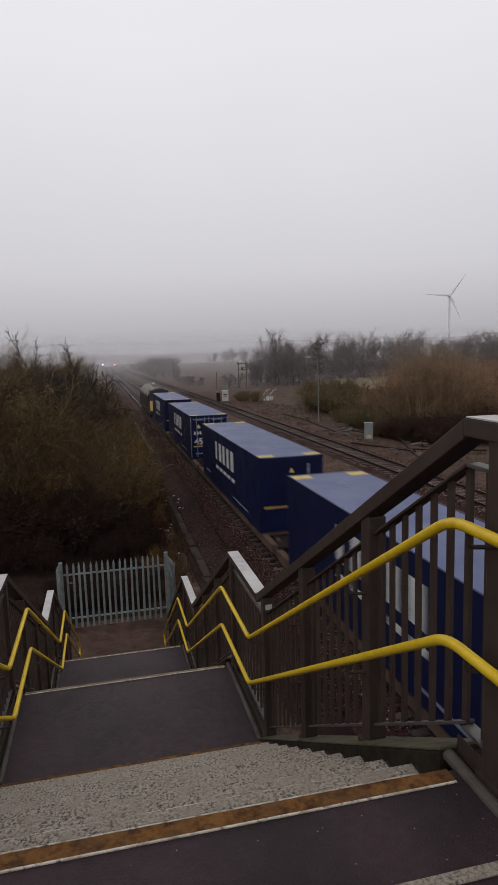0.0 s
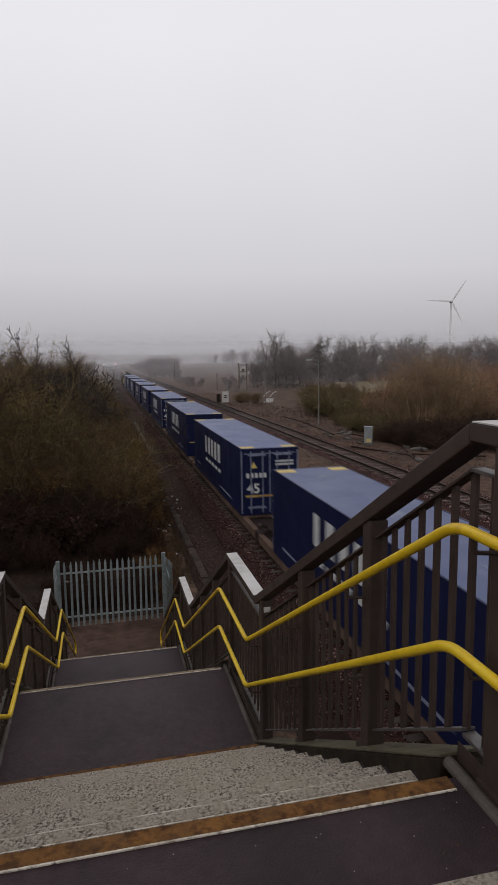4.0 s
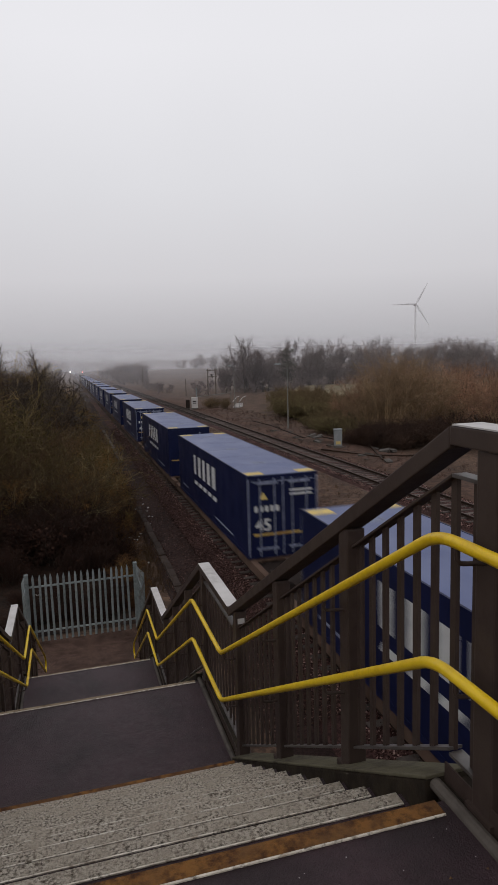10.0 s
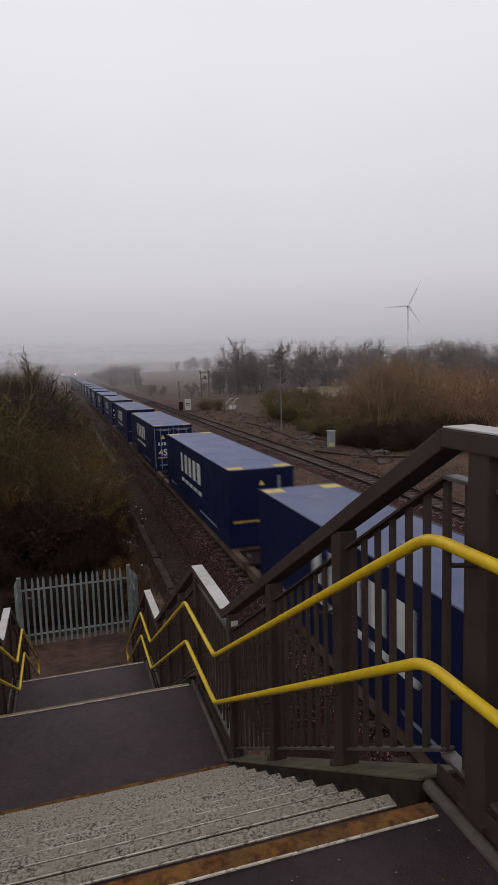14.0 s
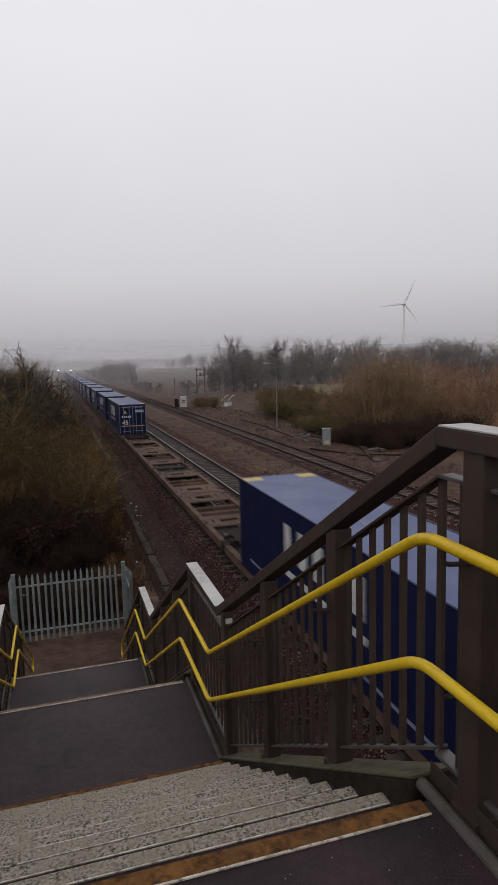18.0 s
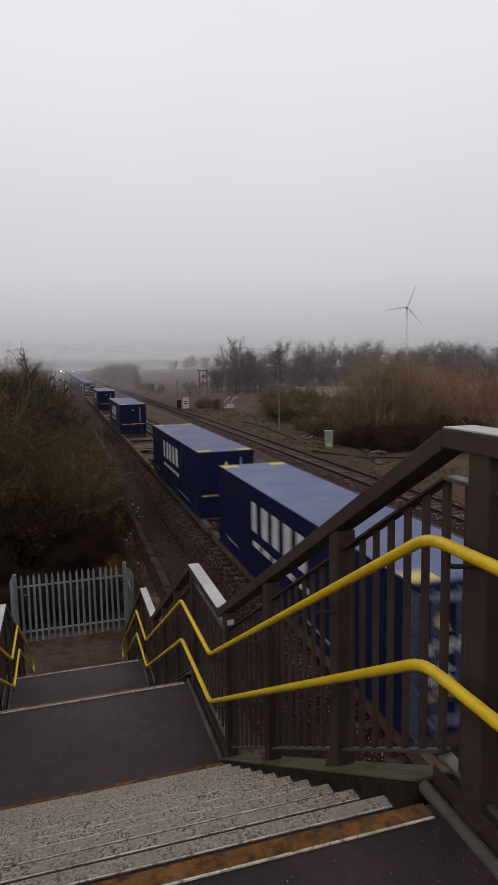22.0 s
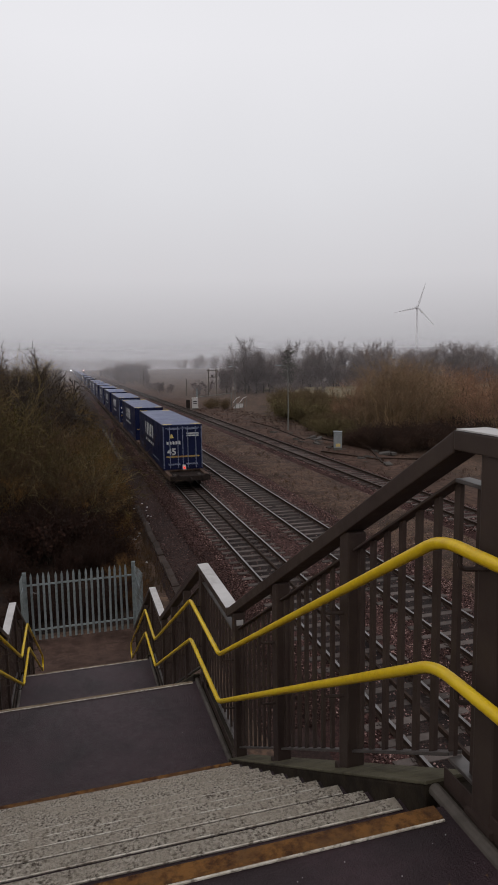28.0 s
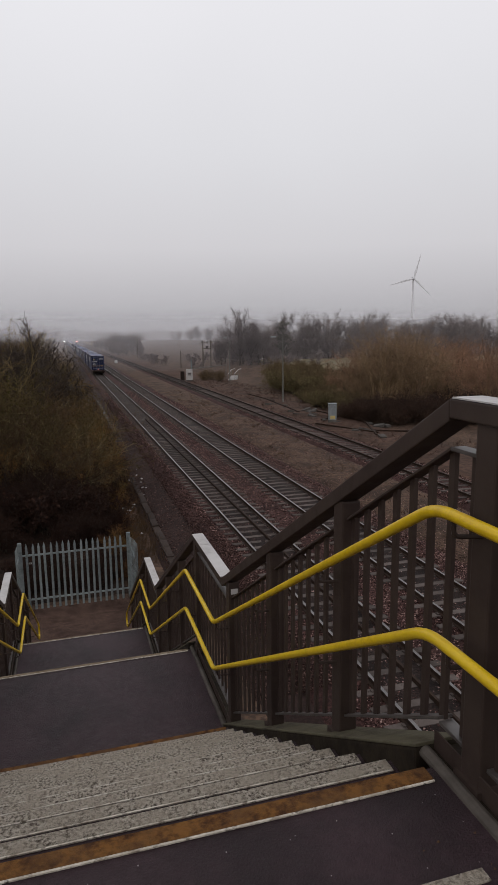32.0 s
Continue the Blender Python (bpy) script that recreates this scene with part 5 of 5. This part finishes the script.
    scatter(thorn, [(-4.4, 62, 1.0), (-4.6, 47, 0.97), (-6.8, 44, 1.0), (-3.9, 60, 1.0), (-6.4, 74, 1.0), (-7.4, 36, 0.95), (-4.4, 52, 1.0), (-5.4, 40, 1.0), (-8.6, 40, 1.02)], rng)
    scatter([tree(150, 10.4, "leaning russet bare tree with drooping twigs beside the stairs", 0.62, M_TWIG_THORN, 5, 0.010)], [(-6.4, 30.0, 0.88)], rng)
    scatter([tree(144, 9.0, "crooked bare hawthorn rising over the thicket", 0.95, M_TWIG_DARK, 6, 0.017)], [(-2.0, 42, 1.03), (-0.6, 50, 0.84), (-5.8, 43, 0.98)], rng)
    scatter([briar(160 + i) for i in range(3)], [(rng.uniform(-6.5, 0.6), rng.uniform(28.5, 33.0), rng.uniform(0.9, 1.35)) for k in range(24)] + [(rng.uniform(-0.2, 1.3), rng.uniform(29, 44), rng.uniform(0.55, 0.85)) for k in range(14)], rng)


thicket()
# dark sheet over the ground, painting in the shade under the thicket
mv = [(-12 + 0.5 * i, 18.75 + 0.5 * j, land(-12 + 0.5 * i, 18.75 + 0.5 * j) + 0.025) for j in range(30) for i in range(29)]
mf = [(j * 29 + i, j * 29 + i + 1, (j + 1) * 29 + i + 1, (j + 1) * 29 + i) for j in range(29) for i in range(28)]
tagged(raw("leaf_mould", mv, mf, M_SOIL_SHADE, smooth=True), "soil sheet darkened for the shade under the thicket", "ground", kind="structure")


def right_side():
    rng = random.Random(5)
    willow = [shrub(60 + i, 8.0, 3.0, 46, M_TWIG_WILLOW, M_LEAF_BROWN, 300, 0.42, "large olive-brown bare willow bush with fanned stems beyond the tracks", 0.07, base=0.5, twig=1.8, stem_mat=M_STEM_PALE, stem=1.5) for i in range(2)]
    russet = [shrub(63 + i, 7.0, 3.0, 42, M_TWIG_RED, M_LEAF_BROWN, 400, 0.5, "large russet bare-stemmed willow bush beyond the tracks", 0.07, base=0.5, twig=1.9, stem_mat=(M_STEM_PALE, M_BARK)[i], stem=1.5) for i in range(2)]
    scatter(willow, [(31.4, 57.5, 0.98), (30.4, 61.5, 0.66), (33.4, 60.5, 0.94), (34.6, 57.0, 0.84)], rng)
    hedge = [shrub(70 + i, 4.0, 2.2, 22, M_TWIG_MID, M_LEAF_HEDGE, 3000, 0.4, "dense dull olive hedge bush beyond the siding", 0.10, twig=2.0) for i in range(3)]
    spots = []
    for x, y, s in ((36.4, 60, 1.02), (38.5, 58, 1.03), (41, 62, 1.05), (37, 66, 1.05), (33, 66, 0.95), (44, 58, 1.0), (47, 64, 1.05), (51, 60, 1.0), (40, 52, 0.85), (45, 50, 0.8), (50, 52, 0.9), (56, 58, 1.0), (38, 46, 0.55), (43, 43, 0.5), (60, 66, 1.05), (55, 70, 1.05), (48, 72, 1.05), (42, 72, 1.0)):
        spots.append((x + rng.uniform(-0.6, 0.6), y, s * rng.uniform(0.84, 0.97)))
    scatter(russet, spots, rng)
    dark = [shrub(90 + i, 3.2, 1.8, 22, M_BRAMBLE, M_BRAMBLE, 1800, 0.3, "low dark brown bramble thicket beyond the siding", 0.07) for i in range(2)]
    spots = []
    for k in range(22):
        x = rng.uniform(26.5, 46)
        spots.append((x, 52.5 - (x - 26) * 0.38 + rng.uniform(-1.5, 3.5), rng.uniform(0.5, 0.95)))
    for k in range(34):
        x = rng.uniform(24.6, 35.0)
        spots.append((x, 55.0 - (x - 25) * 0.30 + rng.uniform(-8.0, 1.5) * smooth_step(24, 28, x), rng.uniform(0.42, 0.85) * (0.7 if x < 26 else 1)))
    scatter(dark, spots, rng)
    spots = []
    for k in range(42):
        y = rng.uniform(70, 104)
        x = 28.0 + (y - 70) * 0.12 + rng.uniform(0, 9)
        spots.append((x, y, rng.uniform(0.65, 0.95)))
    for k in range(12):
        spots.append((rng.uniform(26.5, 29.5), rng.uniform(54, 70), rng.uniform(0.35, 0.6)))
    scatter(hedge, spots, rng)
    scatter([shrub(77, 7.0, 3.0, 30, M_TWIG_MID, M_LEAF_BROWN, 500, 0.4, "small russet bush beside the access steps", 0.1, twig=2.4)], [(23.6, 108, 0.26), (25.0, 110, 0.30), (26.2, 107.5, 0.27), (24.4, 112, 0.28), (27.2, 111, 0.24)], rng)
    far = [shrub(80 + i, 8.0, 3.2, 3, M_TWIG_HAZED, M_LEAF_FAR, 1500, 0.3, "underwood at a distant wood edge, lightened for haze", 0.22, twig=4.6) for i in range(2)]
    spots = []
    for k in range(96):
        spots.append((44 + k * 1.35 + rng.uniform(-1, 1), 186 + rng.uniform(-3, 8) - (10 if k < 14 else 0), rng.uniform(0.82, 1.05)))
    for k in range(26):
        spots.append((rng.uniform(42, 66), rng.uniform(145, 190), rng.uniform(0.3, 0.55)))
    for x, y, s in ((32.2, 158, 0.52), (33.6, 160, 0.56), (31.4, 161, 0.42), (40.0, 166, 0.5)):
        spots.append((x, y, s))
    for k in range(46):
        y = rng.uniform(260, 470)
        spots.append((21.5 + rng.uniform(0.0, 0.05) * y, y, rng.uniform(0.5, 0.9)))
    for k in range(12):
        spots.append((rng.uniform(23.0, 28.5), rng.uniform(172, 225), rng.uniform(0.22, 0.42)))
    for k in range(22):
        spots.append((rng.uniform(28, 46), rng.uniform(385, 410), rng.uniform(0.8, 1.25)))
    for k in range(14):
        y = rng.uniform(160, 420)
        spots.append((rng.uniform(-0.1, -0.01) * y, y, rng.uniform(0.8, 1.0)))
    joined("distant_underwood", far, spots, rng, "distant leafless scrub and underwood, colour lightened for haze", "scrub")
    bare = [tree(100 + i, 13.0, "tall bare winter tree with a fine haze-lightened crown", (0.75, 0.5, 0.55, 0.45)[i]) for i in range(4)]
    oak = tree(110, 15.2, "broad bare oak with an open spreading crown", 1.0, limbs=8, least=0.024)
    scatter([oak], [(44.5, 160, 1.0)], rng, 0.02)
    spots = [(47.8, 161, 1.02), (50.5, 163, 0.94), (53, 166, 0.86), (41.0, 166, 0.72), (47.5, 168, 0.85)]
    for k in range(34):
        spots.append((64 + k * 2.5 + rng.uniform(-1.2, 1.2), 188 + rng.uniform(-4, 12), rng.choice((0.92, 1.0, 1.08, 1.18))))
    for x, y, s in ((92, 470, 1.05), (99, 480, 1.2), (106, 465, 1.1), (86, 490, 0.95), (112, 500, 1.0), (48, 430, 0.8), (140, 500, 1.0)):
        spots.append((x, y, s))
    scatter(bare, spots, rng, 0.03)


right_side()


def conifer(at):
    """A dark ragged evergreen."""
    rng = np.random.default_rng(9)
    t = thing("conifer", "dark ragged evergreen tree among bare trees", "tree", at=at)
    segs, tips = [(0, 0, 0, 0, 0, 12.0, 0.22, 0.03)], []
    for k in range(70):
        z = 2.0 + 9.4 * rng.random()
        a = rng.uniform(0, 6.28)
        L = (0.9 + (12.6 - z) * 0.26) * rng.uniform(0.35, 1.3)
        e = np.array([np.cos(a) * L, np.sin(a) * L, z + 0.35 * L])
        segs.append((0, 0, z, *e, 0.04, 0.015))
        for i in range(26):
            w = rng.uniform(0.2, 1.05)
            tips.append(np.array([0, 0, z]) + (e - [0, 0, z]) * w + rng.normal(size=3) * 0.2 - np.array([0, 0, 0.3 * rng.random()]))
    seg_mesh("trunk", segs, M_BARK, t)
    leaf_mesh("foliage", tips, 0.24, M_CONIFER, 9, t)


conifer(pose(59.5, 168, -0.4))


def grass_tufts(name, spots, height, material, seed, label):
    rng = np.random.default_rng(seed)
    segs = []
    for x, y, z in spots:
        for _ in range(9):
            d = np.array([rng.normal() * 0.35, rng.normal() * 0.35, 1.0]) * height * rng.uniform(0.4, 1.1)
            b = np.array([x + rng.normal() * 0.07, y + rng.normal() * 0.07, z])
            segs.append((*b, *(b + d), 0.006, 0.002))
    tagged(seg_mesh(name, segs, material), label, "grass", kind="stuff")


_r = random.Random(21)
grass_tufts("dry_grass", [(_r.uniform(13.2, 16.6), _r.uniform(16, 90), -0.3) for _ in range(420)], 0.20, M_LEAF_BROWN, 31, "dry brown weeds between the tracks")
grass_tufts("straw_grass", [(_r.uniform(1.6, 3.1), _r.uniform(20.5, 60), -0.4) for _ in range(900)], 0.42, M_LEAF_BROWN, 32, "straw-coloured grass along the cable trough")
grass_tufts("verge_grass", [(_r.uniform(20.8, 28), _r.uniform(34, 110), -0.28) for _ in range(1100)], 0.3, M_BRAMBLE, 33, "dead dark weeds beyond the siding")


# ---- lineside furniture ----
def signal_cabinet(at):
    t = thing("equipment_cabinet", "grey metal lineside equipment cabinet on a concrete base", "cabinet", at=at)
    part("body", box(-0.34, 0.34, -0.30, 0.30, 0.25, 1.62, 0.02), M_CABINET, t)
    part("lid", box(-0.38, 0.38, -0.34, 0.34, 1.62, 1.70, 0.015), M_CABINET, t)
    part("door", box(-0.28, 0.28, -0.318, -0.302, 0.34, 1.54, 0.004), M_CABINET, t)
    part("base", box(-0.37, 0.37, -0.34, 0.34, -0.15, 0.25, 0.02), M_CONCRETE, t)
    part("yellow_label", box(-0.20, 0.20, -0.325, -0.319, 0.36, 0.62), M_AMBER, t, "yellow warning label")


signal_cabinet(pose(22.7, 51.3, -0.25, 0, 0, -18))


def lamp_post(at, h, arm):
    t = thing("lamp_post", "slim grey lamp post with a single bracket lantern", "street lamp", "lineside lamp posts", at=at)
    part("base", rod((0, 0, 0), (0, 0, 1.4), 0.10, 0.09, 10), M_POLE, t)
    part("pole", rod((0, 0, 1.4), (0, 0, h - 0.3), 0.07, 0.045, 10), M_POLE, t)
    part("arm", tube(bend([(0, 0, h - 0.35), (0, 0, h), (-arm, 0, h + 0.05)], 0.25), 0.03, 8), M_POLE, t)
    part("lantern", hexa([(-arm - 0.7, -0.14, h - 0.02), (-arm, -0.12, h - 0.02), (-arm, 0.12, h - 0.02), (-arm - 0.7, 0.14, h - 0.02), (-arm - 0.6, -0.10, h + 0.14), (-arm, -0.08, h + 0.11), (-arm, 0.08, h + 0.11), (-arm - 0.6, 0.10, h + 0.14)], 0.02), M_CABINET, t, "pale lantern head")


lamp_post(pose(24.3, 69.0, -0.4), 7.6, 0.8)
lamp_post(pose(27.6, 106.0, -0.4), 7.4, 0.4)
lamp_post(pose(40.0, 71.0, -0.4), 8.3, 1.0)


def relay_box(at):
    t = thing("relay_box", "white lineside box with dark lettering bars beside a post", "cabinet", at=at)
    part("body", box(-0.35, 0.75, -0.4, 0.4, 0.1, 1.95, 0.03), M_CAP, t)
    part("base", box(-0.4, 0.8, -0.45, 0.45, -0.2, 0.1), M_CONCRETE, t)
    for z in (0.9, 1.2):
        part("lettering_bar", box(-0.1, 0.5, -0.412, -0.402, z, z + 0.16), M_BOGIE, t, "dark lettering bar")
    part("side_box", box(-1.35, -0.65, -0.3, 0.3, 0.1, 1.6, 0.03), M_BOGIE, t, "dark box")
    part("side_base", box(-1.4, -0.6, -0.35, 0.35, -0.2, 0.098), M_CONCRETE, t)
    part("post", rod((0.6, 0.6, -0.2), (0.6, 0.6, 3.6), 0.13, 0.11, 10), M_GALV, t)
    part("barrier_arm", tube([(0.6, 0.6, 2.0), (7.0, 4.0, 2.4)], 0.06, 8), M_POLE, t)
    part("barrier_post", rod((6.9, 4.0, -0.25), (6.9, 4.0, 2.4), 0.06, sides=8), M_POLE, t)


relay_box(pose(20.9, 109, -0.2, 0, 0, -10))


def h_pole(at):
    t = thing("pole_transformer", "timber twin-pole electricity structure with a crossarm", "utility pole", at=at)
    for x in (-1.0, 1.0):
        part("pole", rod((x, 0, -0.3), (x, 0, 6.7), 0.17, 0.14, 10), M_WOODPOLE, t)
    part("crossarm", box(-1.5, 1.5, -0.12, 0.12, 6.2, 6.4), M_WOODPOLE, t)
    part("platform", box(-1.0, 1.0, -0.3, 0.3, 4.6, 4.8), M_WOODPOLE, t)
    part("transformer", box(-0.22, 0.22, -0.2, 0.2, 4.8, 5.3, 0.04), M_BOGIE, t)
    for x in (-1.3, 0, 1.3):
        part("insulator", rod((x, 0, 6.4), (x, 0, 6.75), 0.06), M_CABINET, t)


h_pole(pose(34.8, 156, -0.4))
for px, py, ph in ((28.5, 158, 4.2), (26.5, 235, 7.5)):
    tp = thing("timber_pole", "plain weathered timber pole beside the line", "utility pole", "timber poles", at=pose(px, py, -0.4))
    part("pole", rod((0, 0, -0.2), (0, 0, ph), 0.14, 0.11, 10), M_WOODPOLE, tp)
    part("cap", rod((0, 0, ph), (0, 0, ph + 0.06), 0.15, 0.10, 10), M_BOGIE, tp)


def access_ramp(at):
    t = thing("access_steps", "small pale metal access steps with handrails beside the siding", "steps", at=at)
    for k in range(4):
        part("step", box(-0.6, 0.6, k * 0.5, k * 0.5 + 0.5, -0.2, 0.12 + k * 0.18, 0.01), M_CAP, t)
    for x in (-0.62, 0.62):
        part("rail", tube([(x, 0, 1.0), (x, 2.0, 1.7), (x, 3.6, 1.8)], 0.05, 8), M_CAP, t)
        for y, z in ((0.0, 1.0), (2.0, 1.7), (3.6, 1.8)):
            part("rail_post", rod((x, y, -0.2), (x, y, z), 0.04, sides=8), M_POLE, t)


access_ramp(pose(28.6, 109, -0.35, 0, 0, -35))


def signal_post(at, h, lens):
    t = thing("railway_signal", "distant lit railway signal on a slim post", "railway signal", "railway signals", at=at)
    part("post", rod((0, 0, -0.3), (0, 0, h), 0.09, sides=8), M_BOGIE, t)
    part("head", box(-0.35, 0.35, -0.1, 0.25, h - 0.7, h + 0.5, 0.02), M_BOGIE, t)
    part("lamp_lens", rod((0, -0.101, h), (0, -0.16, h), 0.24, sides=16), lens, t, "glowing lamp")


signal_post(pose(1.5, 390, -0.3), 5.4, M_SIGNAL2)
signal_post(pose(8.65, 390, -0.3), 5.2, M_SIGNAL)
for gx, gy in ((15.2, 192),):
    gp = thing("ground_signal", "small white ground signal beside the line", "railway signal", at=pose(gx, gy, -0.3))
    part("body", box(-0.4, 0.4, -0.2, 0.2, 0, 0.9, 0.05), M_WHITE, gp)
    part("foot", box(-0.2, 0.2, -0.15, 0.15, -0.3, 0.0), M_BOGIE, gp)

# scrap rails and rubble beyond the siding
_r = random.Random(8)
for x, y, L, a in ((23.0, 66, 14, -4), (24.6, 58, 8, 6), (22.2, 47.5, 7, 22), (24.4, 47.5, 9, -20), (25.5, 55, 8, -55), (23.4, 75, 10, 2), (26.0, 44, 6, 60)):
    sc = thing("scrap_rail", "rusty length of scrap rail lying on the earth", "rail", "scrap rails", at=pose(x, y, -0.24, 0, 0, a))
    part("rail", box(-0.06, 0.06, -L / 2, L / 2, -0.02, 0.12, 0.015), M_RAIL_SIDE, sc)
for k in range(26):
    x, y = _r.uniform(21.5, 26), _r.uniform(42, 68)
    w = _r.uniform(0.12, 0.5)
    rb = thing("rubble_block", "broken grey concrete rubble lying beside the siding", "rubble", "rubble blocks", at=pose(x, y, -0.25, _r.uniform(-12, 12), _r.uniform(-12, 12), _r.uniform(0, 180)))
    part("block", box(-w, w, -w * 0.6, w * 0.6, -0.06, w * 0.4, 0.03), M_CONCRETE, rb)
for k in range(34):
    x, y = (_r.uniform(2.0, 4.0), _r.uniform(24, 38)) if k < 22 else (_r.uniform(-2.5, 2.2), _r.uniform(20.5, 24))
    w = _r.uniform(0.02, 0.06)
    lt = thing("litter_scrap", "small pale scrap of litter on the dark ground", "litter", "litter scraps", at=pose(x, y, -0.29, _r.uniform(-25, 25), _r.uniform(-25, 25), _r.uniform(0, 180)))
    part("scrap", box(-w, w, -w * 0.7, w * 0.7, 0.0, 0.03, 0.006), M_LITTER, lt)

# ---- distant field, hills, mist ----
bm = bmesh.new()
fx = [56, 70, 90, 130, 190, 280]
fy = [112, 130, 150, 168, 186]
vv = [[bm.verts.new((x, y, land(x, y) + 0.28)) for x in fx] for y in fy]
for j in range(len(fy) - 1):
    for i in range(len(fx) - 1):
        bm.faces.new((vv[j][i], vv[j][i + 1], vv[j + 1][i + 1], vv[j + 1][i]))
tagged(part("field", bm, M_FIELD), "pale straw-green winter field beyond the hedge", "field", kind="structure")


def mist_sheet(y, density, top):
    m = bpy.data.materials.new("mist")
    m.use_nodes = True
    n, l = m.node_tree.nodes, m.node_tree.links
    n.clear()
    out, mx, tr, add = n.new("ShaderNodeOutputMaterial"), n.new("ShaderNodeMixShader"), n.new("ShaderNodeBsdfTransparent"), n.new("ShaderNodeMixShader")
    df, tl = n.new("ShaderNodeBsdfDiffuse"), n.new("ShaderNodeBsdfTranslucent")
    df.inputs[0].default_value = tl.inputs[0].default_value = (0.86, 0.85, 0.89, 1)
    tc, sp, mr, ns, mu = n.new("ShaderNodeTexCoord"), n.new("ShaderNodeSeparateXYZ"), n.new("ShaderNodeMapRange"), n.new("ShaderNodeTexNoise"), n.new("ShaderNodeMath")
    mr.interpolation_type = "SMOOTHSTEP"
    mr.inputs["From Min"].default_value, mr.inputs["From Max"].default_value = top * 0.25, top
    mr.inputs["To Min"].default_value, mr.inputs["To Max"].default_value = density, 0.0
    ns.inputs["Scale"].default_value = 0.02
    mu.operation = "MULTIPLY"
    r2 = n.new("ShaderNodeMapRange")
    r2.inputs["To Min"].default_value, r2.inputs["To Max"].default_value = 0.8, 1.2
    l.new(tc.outputs["Object"], sp.inputs[0])
    l.new(tc.outputs["Object"], ns.inputs["Vector"])
    l.new(sp.outputs["Z"], mr.inputs["Value"])
    l.new(ns.outputs[0], r2.inputs["Value"])
    l.new(mr.outputs[0], mu.inputs[0])
    l.new(r2.outputs[0], mu.inputs[1])
    l.new(df.outputs[0], add.inputs[1])
    l.new(tl.outputs[0], add.inputs[2])
    add.inputs[0].default_value = 0.5
    l.new(mu.outputs[0], mx.inputs[0])
    l.new(tr.outputs[0], mx.inputs[1])
    l.new(add.outputs[0], mx.inputs[2])
    l.new(mx.outputs[0], out.inputs[0])
    ob = raw("mist", [(-y * 1.2, y, -3), (y * 1.8, y, -3), (y * 1.8, y, top), (-y * 1.2, y, top)], [(0, 1, 2, 3)], m)
    tagged(ob, "thin bank of pale winter mist over the fields", "mist", kind="structure")


for my, md, mt in ((145, 0.06, 22), (196, 0.07, 24), (260, 0.09, 24), (345, 0.11, 24), (460, 0.15, 26), (640, 0.26, 34), (860, 0.46, 50)):
    mist_sheet(my, md, mt)


# ---- wind turbine ----
def wind_turbine():
    t = thing("wind_turbine", "white three-bladed wind turbine far off in the mist", "wind turbine", at=pose(533.0, 900.0, 0, 0, 0, -20))
    part("tower", rod((0, 0, 0), (0, 0, 90), 2.1, 1.3, 20), M_TURBINE, t)
    part("nacelle", box(-1.9, 1.9, -3.5, 7.5, 89.6, 93.6, 0.6), M_TURBINE, t)
    hub = part("rotor", rod((0, -1.2, 0), (0, 1.2, 0), 1.5, sides=16), M_TURBINE, t)
    hub.matrix_local = pose(0, -5.0, 91.3)
    for k in range(3):
        a = radians(120 * k)
        bm = bmesh.new()
        rings = []
        for s, c, th in ((1.2, 1.6, 1.2), (7, 3.4, 0.7), (20, 2.2, 0.4), (32, 1.2, 0.22), (39, 0.35, 0.08)):
            rings.append([bm.verts.new((dx, dy, s)) for dx, dy in ((-c / 2, 0), (0, -th / 2), (c / 2, 0), (0, th / 2))])
        for p, q in zip(rings, rings[1:]):
            for i in range(4):
                bm.faces.new((p[i], p[(i + 1) % 4], q[(i + 1) % 4], q[i]))
        bm.faces.new(rings[-1])
        bm.faces.new(rings[0][::-1])
        bmesh.ops.rotate(bm, verts=bm.verts[:], cent=(0, 0, 0), matrix=Matrix.Rotation(a, 3, "Y"))
        part("blade", bm, M_TURBINE, hub)
    return hub


rotor = wind_turbine()


# ---- what moves ----
def motions():
    for ob, offset, z in moving:
        rows = []
        for k in (0, 1, 240, 480, 720, 959, 960):
            t = k / FPS
            rows.append((t, pose(CX, START + SPEED * t - offset, z)))
        walk(ob, rows)
    walk(rotor, [(t, pose(0, -5.0, 91.3, 0, 36 - 0.66 * t, 0)) for t in (0, 8, 16, 24, 32)])


motions()
